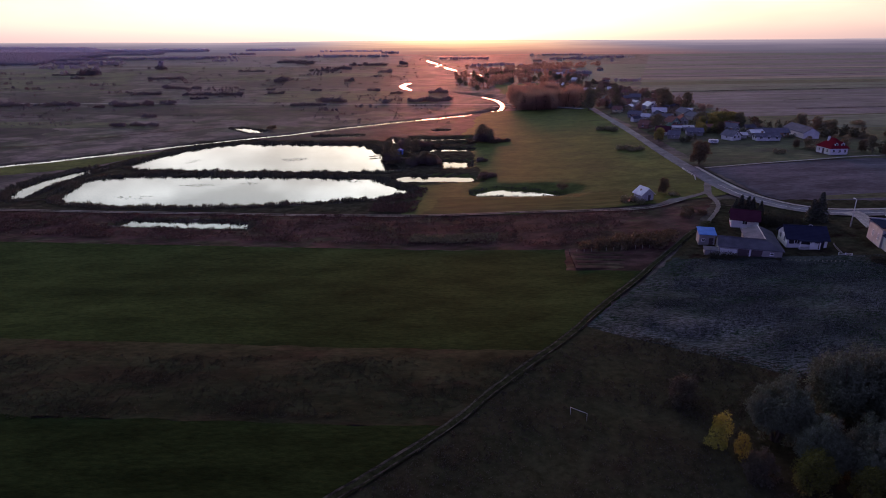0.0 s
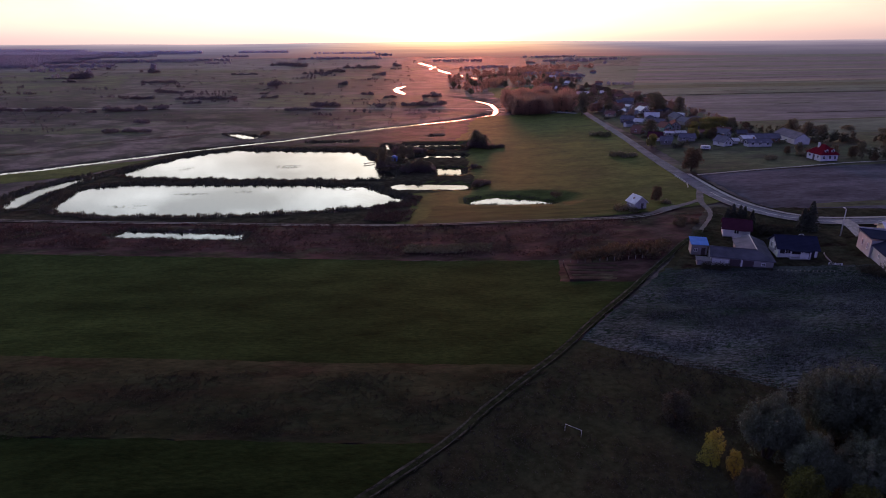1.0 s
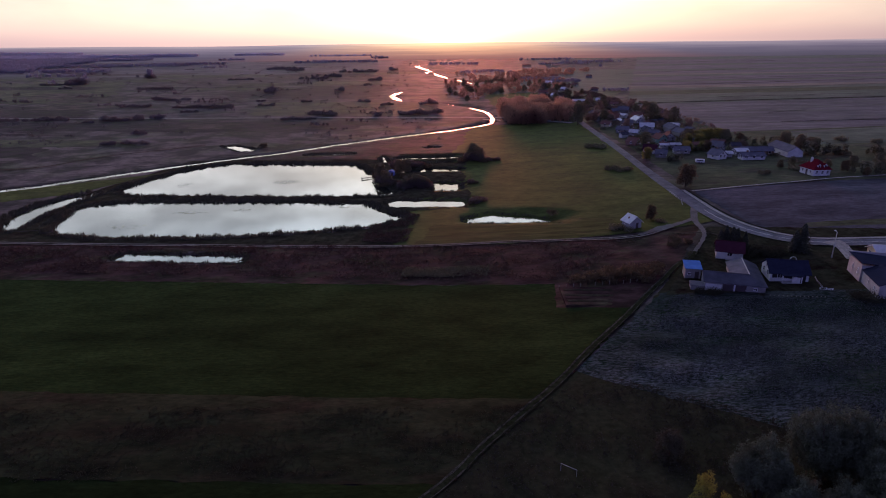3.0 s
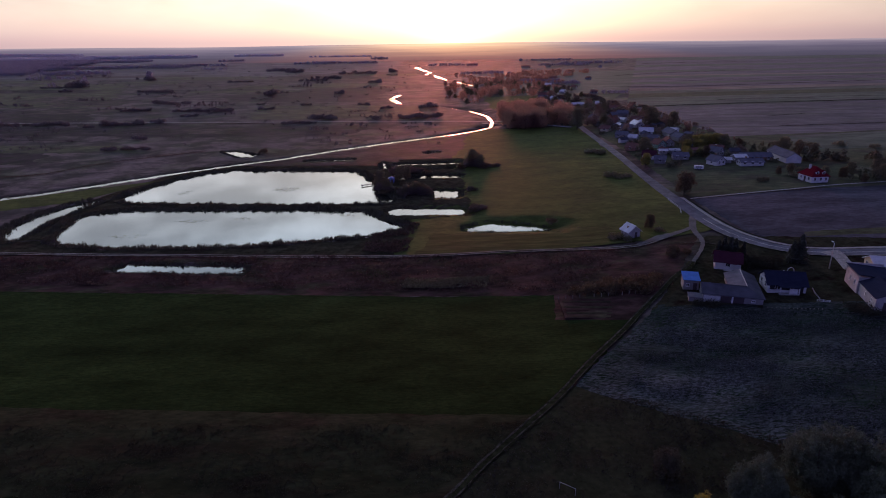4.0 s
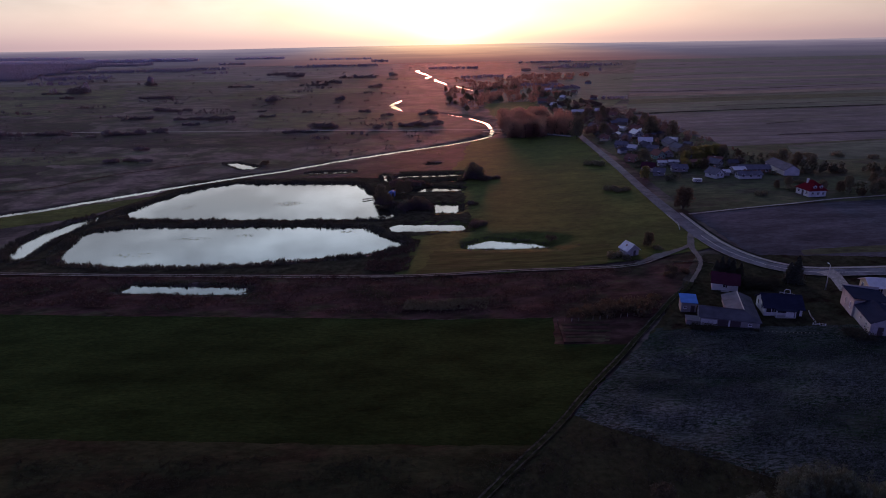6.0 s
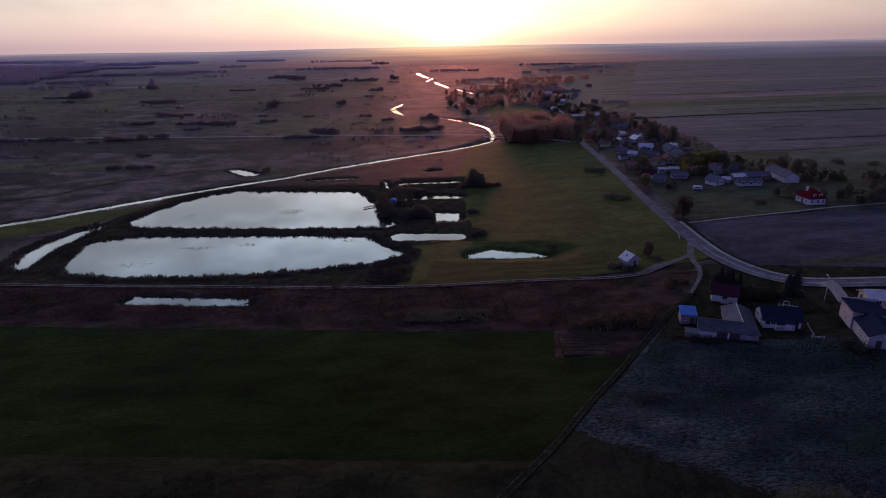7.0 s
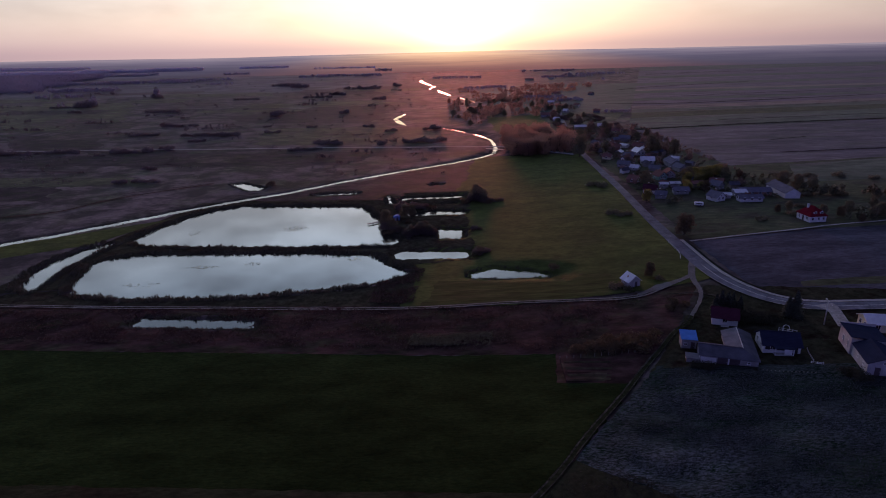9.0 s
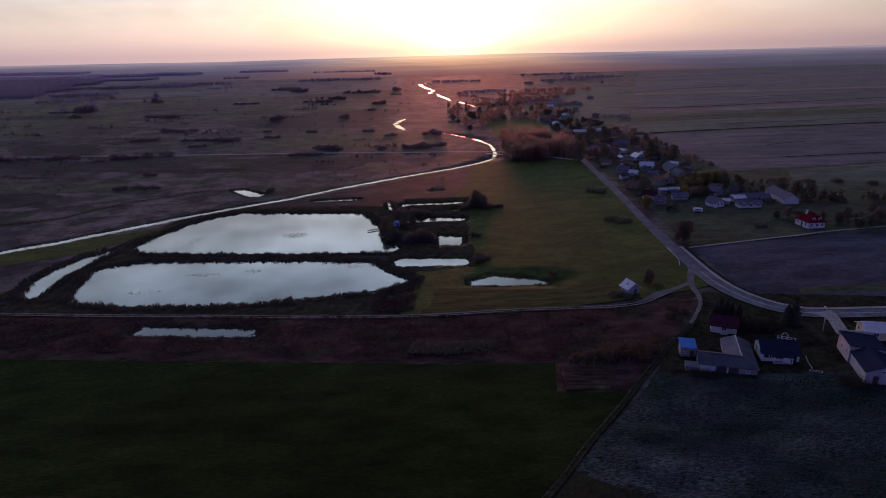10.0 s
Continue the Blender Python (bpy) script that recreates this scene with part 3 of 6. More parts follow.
def field(name, corners, material, label, step=2.0, lift=0.07, ragged=0.35, category="field", sag=0.0, wave=0.0):
    """A four-cornered field draped on the land: corners near-left, near-right, far-right, far-left."""
    (a, b, c, d) = [np.array(p, float) for p in corners]
    nu = int(min(150, max(12, np.hypot(*(b - a)) / step)))
    n = int(min(150, max(12, np.hypot(*(d - a)) / step)))
    u, v = np.meshgrid(np.linspace(0, 1, nu), np.linspace(0, 1, n))
    P = ((1 - u) * (1 - v))[..., None] * a + (u * (1 - v))[..., None] * b + (u * v)[..., None] * c + ((1 - u) * v)[..., None] * d
    P[..., 1] -= sag * 4 * u * (1 - u) * (1 - v)
    if wave:
        x0, y0 = P[..., 0].copy(), P[..., 1].copy()
        P[..., 0] += wave * (np.sin(y0 * 0.11 + 1) + 0.6 * np.sin(y0 * 0.37 + x0 * 0.05) + 0.3 * np.sin(y0 * 0.9))
        P[..., 1] += wave * 0.25 * (np.sin(x0 * 0.13 + 2) + 0.6 * np.sin(x0 * 0.41 + y0 * 0.05))
    edge = np.zeros(u.shape)
    edge[0], edge[-1], edge[:, 0], edge[:, -1] = 1, 1, 1, 1
    rs = np.random.RandomState(len(name) * 7 + n)
    P = P + (rs.rand(n, nu, 2) - 0.5) * 2 * ragged * edge[..., None]
    FIELDS_LAID[0] += 1
    Z = carve(P[..., 0], P[..., 1]) + lift + 0.001 * FIELDS_LAID[0]
    me = bpy.data.meshes.new(name)
    idx = np.arange(n * nu).reshape(n, nu)
    quads = np.stack([idx[:-1, :-1], idx[:-1, 1:], idx[1:, 1:], idx[1:, :-1]], -1).reshape(-1, 4)
    me.from_pydata(np.concatenate([P, Z[..., None]], -1).reshape(-1, 3).tolist(), [], quads.tolist())
    me.materials.append(material)
    me.polygons.foreach_set("use_smooth", [True] * len(me.polygons))
    return tagged(new(name, me), label, category, kind="structure")


field("junction_weeds", [(31, 130), (66, 142), (84, 170), (58, 163)], M_HEATH, "brown weedy corner by the junction", lift=0.05)
field("crop_field", [(-190, 96), (17, 80), (33, 131), (-220, 153)], M_FIELD_G, "even dark green field of young winter crop")
field("crop_corner", [(13.4, 78.4), (29.4, 95.2), (46.5, 116.4), (26, 120)], M_FIELD_G, "dark green crop along the field track")
field("garden_side", [(28, 118), (44.5, 115.5), (67, 143), (31, 133)], M_HEATH, "brown weedy ground round a garden plot")
field("pond_land_west", [(-152, 184), (26, 200), (10, 320), (-120, 302)], M_ROUGH, "brown sedge round the two large ponds", step=1.5, lift=0.08)
field("pond_bank", [(-150, 175.5), (-3, 164), (2, 202), (-142, 184)], M_ROUGH, "brown reedy bank below the near pond", step=1.7, lift=0.03)
field("stubble_field", [(-190, 75), (1.4, 62.8), (19.0, 81.8), (-190, 98)], M_FIELD_B, "brown stubble strip with dry weeds", lift=0.19)
field("near_field", [(-190, 8), (-58.5, 8), (1.4, 62.9), (-190, 75.3)], M_FIELD_G, "dark green crop strip", lift=0.21)
field("weed_strip", [(-220, 153), (33, 131), (66, 160), (-200, 177)], M_HEATH, "strip of reddish brown dry weeds beside the track", step=1.7, lift=0.05)
field("pasture", [(-10, 164.2), (88.5, 171), (102.5, 396), (32, 411)], M_GRASS, "mown green pasture between ponds and road", step=1.6, lift=0.20, ragged=0.2, wave=1.4, sag=4.6)
field("mown_edge", [(-4, 163.4), (62, 165), (58, 182), (1, 183.5)], M_MOWN, "darker mown grass along the dirt track", step=1.2, lift=0.225, ragged=0.5, wave=0.7)
field("pool_sedge", [(-17, 199), (15, 203.5), (20, 312), (-14, 314)], M_ROUGH, "dark sedge and grass between the fish pools", step=1.5, lift=0.235, ragged=0.8, wave=1.2)
field("river_sedge", [(-98, 304), (16, 296), (36, 408), (-72, 322)], M_PEAT, "brown sedge between the ponds and the river", step=1.6, lift=0.10, wave=1.5)
# paler marsh from 1120 m on, haze painted into the ground colour
field("dry_flats", [(-900, 1120), (-70, 1120), (-60, 1915), (-1560, 1915)], M_FLATS, "wide marsh flats paled for distant haze", step=12, lift=0.01, ragged=8, wave=6)
field("peat_meadow", [(-346, 490), (-270, 485), (-322, 588), (-418, 602)], M_PEAT, "dark purple-brown patch of marsh weeds", step=5, lift=0.03, ragged=2, wave=3)
field("peat_meadow", [(-300, 322), (-207, 318), (-226, 352), (-320, 359)], M_PEAT, "dark patch of weeds on the meadow", step=4, lift=0.03, ragged=1.5, wave=3)
field("marsh_grass", [(-520, 632), (-325, 622), (-455, 940), (-755, 1000)], M_DULL_G, "dull green open marsh grass", step=7, lift=0.03, ragged=4, wave=5)
field("marsh_grass", [(-320, 362), (-168, 348), (-184, 376), (-340, 392)], M_DULL_G, "dull green strip of meadow grass", step=4, lift=0.03, ragged=2, wave=3)
field("marsh_grass", [(-150, 500), (6, 480), (5, 590), (-160, 615)], M_DULL_G, "dull green grass below the river bend", step=5, lift=0.03, ragged=2, wave=3)
field("peat_meadow", [(-280, 424), (-60, 404), (-20, 452), (-300, 468)], M_PEAT, "dark brown marsh beside the causeway", step=5, lift=0.03, ragged=2, wave=3)
field("peat_meadow", [(-200, 660), (-60, 640), (-50, 780), (-220, 820)], M_PEAT, "dark brown marsh beyond the river bend", step=7, lift=0.03, ragged=3, wave=4)
# the patchwork of the marsh
rp = random.Random(41)
for k in range(34):
    y = 400 + 900 * rp.random() ** 1.4
    x = rp.uniform(-0.72 * y, -0.02 * y - 20)
    w_, d_, tilt = rp.uniform(40, 150) * (0.6 + y / 900), rp.uniform(14, 60) * (0.4 + y / 700), rp.uniform(-0.25, 0.1)
    lean_ = rp.uniform(-0.8, 0.3) * d_
    quad = [(x - w_ / 2, y - tilt * w_ / 2), (x + w_ / 2, y + tilt * w_ / 2), (x + w_ / 2 + lean_, y + tilt * w_ / 2 + d_), (x - w_ / 2 + lean_, y - tilt * w_ / 2 + d_)]
    if min(float(dist_line(np.array([qx]), np.array([qy]), RIVER)[0]) for qx, qy in quad) < 12:
        continue
    nm, mt, lb = rp.choice((("peat_meadow", M_PEAT, "dark purple-brown strip of marsh weeds"), ("marsh_grass", M_DULL_G, "dull green strip of marsh grass"), ("brown_meadow", M_BROWN, "reddish brown strip of meadow")))
    field(nm, quad, mt, lb, step=6, lift=0.03, ragged=1.5, wave=2)
for k in range(16):
    y = rp.uniform(380, 1000)
    x, L_, tilt = rp.uniform(-0.7 * y, -0.1 * y), rp.uniform(60, 220), rp.uniform(-0.3, 0.12)
    line_ = [(x - L_ / 2, y - tilt * L_ / 2), (x, y + rp.uniform(-3, 3)), (x + L_ / 2, y + tilt * L_ / 2)]
    if min(float(dist_line(np.array([qx]), np.array([qy]), RIVER)[0]) for qx, qy in [(x + L_ * (i / 16 - 0.5), y + tilt * L_ * (i / 16 - 0.5)) for i in range(17)]) < 14:
        continue
    ribbon("drain_ditch", line_, rp.uniform(0.5, 1.0) * (0.6 + y / 900), land, M_PEAT, 0.14, "dark drainage ditch across the marsh", "ditch", seg=6, wobble=0.4)
field("river_meadow", [(-182, 214), (-142, 236), (-125, 272), (-190, 230)], M_GRASS, "green grass strip beside the river", step=1.7, lift=0.05)
field("waste_ground", [(-59, 10), (130, 10), (60, 68), (27.5, 91.5)], M_WASTE, "rough dark grassland", lift=0.05)
field("ploughed_field", [(25.5, 90), (200, 10), (200, 106), (53, 122)], M_PLOUGH, "pale grey harrowed field with faint green growth", lift=0.08, sag=14)
field("yard_ground", [(54, 121), (200, 106), (200, 138), (84, 166)], M_YARD, "trampled yard grass round the farm houses", lift=0.08)
field("track_verge", [(50.5, 119.5), (58, 121), (74, 147), (70.5, 147)], M_WASTE, "rough dark grass between the track and the farmyard", step=1.2, lift=0.075)
field("soil_field", [(97, 166), (420, 140), (420, 240), (97, 206)], M_SOIL, "bare brown ploughed field across the road", step=4, lift=0.06)
field("soil_margin", [(99, 157), (150, 147), (150, 163), (98, 167)], M_SOIL, "bare brown soil down to the sidewalk", lift=0.07, sag=4)
field("green_strip", [(111, 160), (150, 158), (150, 164), (112, 164)], M_DARK_G, "grass strip inside the bare field", lift=0.10)
field("village_green", [(98, 208), (420, 234), (420, 290), (104, 300)], M_DARK_G, "grass plots beside the village houses", step=4, lift=0.05)
field("garden_land", [(104, 300), (420, 290), (470, 345), (106, 440)], M_DARK_G, "mixed garden and orchard grass behind the village", step=4, lift=0.05)
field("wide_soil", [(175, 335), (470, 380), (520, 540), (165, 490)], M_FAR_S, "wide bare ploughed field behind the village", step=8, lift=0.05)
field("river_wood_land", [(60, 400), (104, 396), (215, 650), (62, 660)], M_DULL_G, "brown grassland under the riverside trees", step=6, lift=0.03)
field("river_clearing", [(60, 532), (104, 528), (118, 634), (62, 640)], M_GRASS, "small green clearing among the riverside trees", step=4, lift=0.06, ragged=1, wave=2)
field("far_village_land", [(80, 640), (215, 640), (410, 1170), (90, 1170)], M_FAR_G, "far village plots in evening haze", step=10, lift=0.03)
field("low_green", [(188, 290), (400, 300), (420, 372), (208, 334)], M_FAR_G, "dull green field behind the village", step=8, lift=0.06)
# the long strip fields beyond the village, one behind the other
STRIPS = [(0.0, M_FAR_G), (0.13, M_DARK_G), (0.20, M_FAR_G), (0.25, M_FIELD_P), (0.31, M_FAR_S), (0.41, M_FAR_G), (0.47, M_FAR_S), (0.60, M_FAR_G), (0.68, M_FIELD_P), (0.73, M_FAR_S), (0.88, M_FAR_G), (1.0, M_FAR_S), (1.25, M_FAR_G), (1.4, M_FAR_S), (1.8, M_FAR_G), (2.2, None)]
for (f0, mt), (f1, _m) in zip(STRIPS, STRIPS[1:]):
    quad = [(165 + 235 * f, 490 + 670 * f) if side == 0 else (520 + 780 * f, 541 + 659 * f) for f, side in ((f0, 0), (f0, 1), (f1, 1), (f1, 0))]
    field("far_field", quad, mt, {M_FAR_G: "broad dull green field beyond the village", M_DARK_G: "dark green field beyond the village", M_FIELD_P: "pale stubble strip"}.get(mt, "wide bare brown field tinted violet for haze"), step=12, lift=0.05, ragged=1)

TRACK = [(-300, 190), (-200, 180), (-138, 174), (-100, 170), (-64, 167), (-36, 164.3), (-5, 163), (23, 163.5), (40, 162.3), (57, 161), (65, 163), (70, 166), (78, 171), (83, 174)]
DIAG = [(71.5, 146.2), (68.3, 141.8), (64.2, 138.8), (56.9, 130), (47.9, 119.2), (41.1, 110.5), (30.8, 98.2), (22.4, 87.2), (14.2, 78), (7.2, 70.1), (-1.2, 60.4), (-30, 34), (-60, 8)]
LANE = [(89.5, 192), (88.9, 187), (86.9, 182.5), (83.9, 175.5), (82.2, 170), (80.7, 161.5), (77.2, 154.6), (71.5, 146.2)]
ROAD = [(165, 760), (140, 640), (120, 520), (108, 440), (103, 390), (97.5, 300), (93, 243), (91.0, 208.4), (90.1, 182.3), (90.8, 170.2), (93.0, 161.2), (96.5, 154.0), (101.4, 149.0), (107.8, 146.0), (125, 144.0), (170, 140.2), (420, 122)]
ribbon("sandy_track", TRACK, 0.95, land, M_VERGE, 0.10, "grassy middle of a dirt track", "track", wobble=0.1)
for off in (-0.6, 0.6):
    ribbon("wheel_rut", TRACK, 0.3, land, M_DIRT, 0.14, "pale sandy wheel rut", "track", wobble=0.1, off=off)
ribbon("field_track", DIAG, 0.75, land, M_VERGE, 0.10, "grassy middle of a field track", "track", wobble=0.1)
for off, hw in ((0.55, 0.17), (-0.5, 0.1)):
    ribbon("field_rut", DIAG, hw, land, M_RUT, 0.14, "pale worn wheel rut", "track", wobble=0.08, off=off, seg=1.0)
ribbon("yard_lane", LANE, lambda r: 1.1 - 0.6 * smooth((r - 12) / 30), land, M_GRAVEL, 0.15, "worn grey gravel lane", "track", wobble=0.16, seg=0.8)
ribbon("track_mouth", [(62, 162.3), (66.6, 164.9), (70.6, 167.4), (75, 169.4), (79.7, 172.0), (83, 174.5)], lambda r: 0.75 + 0.75 * float(np.exp(-((r - 10) / 5) ** 2)), land, M_GRAVEL, 0.16, "grey gravel track mouth", "track", wobble=0.2, seg=0.8)
ribbon("foot_path", [(71.5, 161.4), (76, 161.0), (80.5, 160.2), (84, 157.4)], 0.45, land, M_RUT, 0.13, "narrow trodden path", "track", wobble=0.1)
ribbon("road", ROAD, lambda r: 2.0 + 0.45 * float(smooth((r - 500) / 70)), land, M_ASPHALT, 0.18, "grey asphalt village road", "road")
ribbon("sidewalk", ROAD[7:], 0.5, land, M_PAVE, 0.30, "pale concrete-paved sidewalk", "pavement", off=-3.12)
ribbon("kerb", ROAD[7:], 0.12, land, M_CONC, 0.33, "pale concrete kerb", "kerb", off=-2.52)
ribbon("road_verge", ROAD[7:14], 0.55, land, M_BALK, 0.20, "dark grass verge beside the sidewalk", "verge", off=-4.2, wobble=0.15)
ribbon("edge_kerb", ROAD[8:15], 0.10, land, M_PAVE, 0.24, "pale concrete edge strip", "kerb", off=2.56)
ribbon("road_marking", ROAD[8:], 0.06, land, M_FRAME, 0.20, "thin worn white centre line", "marking")
ribbon("yard_path", [(66.3, 132.2), (68.2, 130.0), (70.8, 128.6), (73.5, 129.8), (75.5, 133)], 0.5, land, M_RUT, 0.14, "pale trodden farmyard path", "track", wobble=0.2, seg=1.0)
ribbon("driveway", [(108.5, 147), (108.8, 143.5), (107.5, 139), (105.5, 133.5)], lambda r: 1.6 + 1.2 * max(0, 1 - r / 5), land, M_PAVE, 0.2, "grey paved driveway", "track")
ribbon("village_path", [(96.4, 206.4), (114.8, 208.7), (138.1, 211.8), (156, 215.6), (180, 219.5), (300, 238)], 0.55, land, M_PAVE, 0.14, "pale field path", "track", wobble=0.08)
ribbon("causeway", [(-800, 560), (-353, 497), (-290, 491), (-228, 486), (-188, 481), (-86, 474), (-32, 467), (12, 462), (43, 450), (60, 440), (97, 392)], 1.9, land, M_PAVE, 0.5, "pale straight causeway road", "road", seg=8, wobble=0.2)
ribbon("bridge_deck", [(40, 451), (60, 440)], 2.2, lambda x, y: np.full(x.shape, -1.2), M_CONC, 0.0, "concrete bridge over the river", "bridge")
ribbon("drain_ditch", [(-260, 268), (-211, 284), (-188, 293), (-172, 318), (-130, 350)], 0.9, land, M_HEATH, 0.12, "dark drainage ditch line", "ditch", wobble=0.3)
# dark field margins and ditches
BALKS = [(165, 493, 266, 512, 520, 541, 2.4), (218, 740, 328, 722, 720, 812, 2.8), (226, 373, 300, 380, 480, 398, 1.0), (245, 422, 262, 428, 280, 434, 0.8), (268, 546, 350, 556, 560, 580, 1.2), (304, 976, 390, 1040, 600, 1130, 3),
         (536, 1500, 660, 1540, 900, 1560, 5), (330, 820, 460, 850, 760, 900, 1.6), (280, 640, 420, 668, 640, 720, 1.0), (-387, 589, -372, 657, -340, 747, 1.6), (-300, 430, -211, 422, -115, 415, 0.9), (-290, 407, -260, 402, -229, 398, 1.4),
         (-160, 520, -70, 508, 5, 500, 0.8), (-170, 560, -80, 552, -10, 548, 0.8), (-230, 302, -180, 326, -130, 352, 0.7), (-440, 700, -280, 690, -150, 680, 1.6), (-560, 860, -400, 850, -200, 830, 2), (-520, 1010, -300, 1000, -60, 990, 2.5)]
for ax, ay, bx, by, cx, cy, hw in BALKS:
    ribbon("field_balk", [(ax, ay), (bx, by), (cx, cy)], hw, land, M_PEAT if ax < 0 else M_BALK, 0.12, "dark weedy field margin", "field margin", seg=6, wobble=hw * 0.4)
ribbon("field_balk", [(705, 1116), (780, 1112), (860, 1110)], 5, land, M_FIELD_P, 0.12, "pale strip of stubble", "field margin", seg=8, wobble=1)

# ---- tools for things ----
def gz(x, y):
    return float(land(np.array([x]), np.array([y]))[0])


def root(name, x, y, rot=0.0, label="", category="", group="", kind="", z=None):
    e = new(name)
    e.matrix_world = pose(x, y, gz(x, y) if z is None else z, 0, 0, rot)
    return tagged(e, label, category, group, kind)


def finish(me, material, flat=True):
    me.materials.append(material)
    if not flat:
        me.polygons.foreach_set("use_smooth", [True] * len(me.polygons))


def part(name, bm, material, parent, label="", flat=True):
    me = bpy.data.meshes.new(name)
    bm.to_mesh(me)
    bm.free()
    finish(me, material, flat)
    ob = new(name, me)
    ob.parent = parent
    if label:
        ob["label"] = label
    return ob


def box(bm, x0, x1, y0, y1, z0, z1, bevel=0.0):
    vs = [bm.verts.new(p) for p in ((x0, y0, z0), (x1, y0, z0), (x1, y1, z0), (x0, y1, z0), (x0, y0, z1), (x1, y0, z1), (x1, y1, z1), (x0, y1, z1))]
    for f in ((0, 3, 2, 1), (4, 5, 6, 7), (0, 1, 5, 4), (1, 2, 6, 5), (2, 3, 7, 6), (3, 0, 4, 7)):
        bm.faces.new([vs[i] for i in f])
    if bevel:
        edges = list({e for v in vs for e in v.link_edges})
        bmesh.ops.bevel(bm, geom=edges, offset=bevel, segments=1, affect="EDGES")
    return bm


def boxed(*a, **k):
    return box(bmesh.new(), *a, **k)


def tube(bm, a, b, r0, r1, sides=6):
    a, b = Vector(a), Vector(b)
    d = (b - a).normalized()
    u = d.orthogonal().normalized()
    v = d.cross(u)
    rings = []
    for p, r in ((a, r0), (b, r1)):
        rings.append([bm.verts.new(p + (u * math.cos(2 * math.pi * i / sides) + v * math.sin(2 * math.pi * i / sides)) * r) for i in range(sides)])
    for i in range(sides):
        j = (i + 1) % sides
        bm.faces.new((rings[0][i], rings[0][j], rings[1][j], rings[1][i]))
    bm.faces.new(rings[0][::-1])
    bm.faces.new(rings[1])
    return bm


# ---- vegetation ----
def cards(name, centres, sizes, rnd, material, parent, stretch=1.0, droop=0.0):
    """Many small leaves or leaf sprays, each a bent four-sided blade turned its own way."""
    n = len(centres)
    nrm = rnd.normal(size=(n, 3))
    nrm /= np.linalg.norm(nrm, axis=1)[:, None]
    ref = rnd.normal(size=(n, 3))
    ref[:, 2] -= droop
    u = np.cross(nrm, ref)
    u /= np.linalg.norm(u, axis=1)[:, None] + 1e-9
    v = np.cross(nrm, u)
    s = np.asarray(sizes)[:, None]
    c = np.asarray(centres)
    V = np.stack([c - v * s * stretch, c + u * s * 0.5 + nrm * s * 0.15, c + v * s * stretch, c - u * s * 0.5 + nrm * s * 0.15], 1).reshape(-1, 3)
    F = np.arange(4 * n).reshape(n, 4)
    me = bpy.data.meshes.new(name)
    me.from_pydata(V.tolist(), [], F.tolist())
    finish(me, material)
    ob = new(name, me)
    ob.parent = parent
    return ob


def tree(name, h, r, seed, leaves, leaf, material, label, category="tree", trunk=0.28, lobes=34, shape=1.0, group="", low=0.10, clump=0.42, blade=0.75, droop=0.0, plume=0.85):
    """A tapered trunk with limbs that end in uneven lobes of leaves."""
    rnd = np.random.RandomState(seed)
    e = root(name, 0, 0, 0, label, category, group, z=0)
    bm = bmesh.new()
    top = h * 0.72
    lean = rnd.uniform(-0.05, 0.05, 2) * h
    pts = [Vector((lean[0] * t * t, lean[1] * t * t, -0.3 + (top + 0.3) * t)) for t in (0, 0.15, 0.4, 0.7, 1)]
    rad = [trunk * 1.5, trunk, trunk * 0.75, trunk * 0.45, trunk * 0.15]
    for i in range(4):
        tube(bm, pts[i], pts[i + 1], rad[i], rad[i + 1], 7)
    tips, weights = [], []
    for k in range(lobes):
        a = k * 2.4 + rnd.uniform(-0.4, 0.4)
        t = low + (1 - low) * (k + 0.5) / lobes
        wide = math.sqrt(max(0.04, 1 - ((t - 0.36) / 0.68) ** 2)) * r * 0.72 * (0.5 + 0.5 * ((k * 7) % 5 > 0))
        z = h * (low + (0.93 - low) * t) + rnd.uniform(-0.04, 0.04) * h
        tip = Vector((math.cos(a) * wide * rnd.uniform(0.6, 1.1), math.sin(a) * wide * rnd.uniform(0.6, 1.1), z))
        start = pts[2].lerp(pts[4], rnd.uniform(0.0, 0.9)) if t > 0.3 else pts[1].lerp(pts[3], rnd.uniform(0.2, 0.8))
        start.z = min(start.z, z - 0.05 * h)
        midp = start.lerp(tip, 0.5) + Vector((0, 0, 0.04 * h))
        tube(bm, start, midp, trunk * 0.35, trunk * 0.22, 5)
        tube(bm, midp, tip, trunk * 0.22, trunk * 0.06, 5)
        tips.append(tip)
        weights.append(rnd.uniform(0.5, 1.4))
    part("trunk", bm, M_BARK, e, flat=False)
    w = np.array(weights) / sum(weights)
    which = rnd.choice(lobes, leaves, p=w)
    T = np.array([tuple(t) for t in tips])
    spread = r * clump * (0.6 + 0.6 * rnd.rand(lobes))
    d = rnd.normal(size=(leaves, 3))
    d /= np.linalg.norm(d, axis=1)[:, None]
    rad_ = rnd.rand(leaves) ** 0.42
    C = T[which] + d * (spread[which] * rad_)[:, None] * np.array([1, 1, plume])
    C[:, 2] = np.maximum(C[:, 2], 0.25)
    cards("crown", C, leaf * (0.6 + 0.8 * rnd.rand(leaves)), rnd, material, e, blade, droop)
    return e


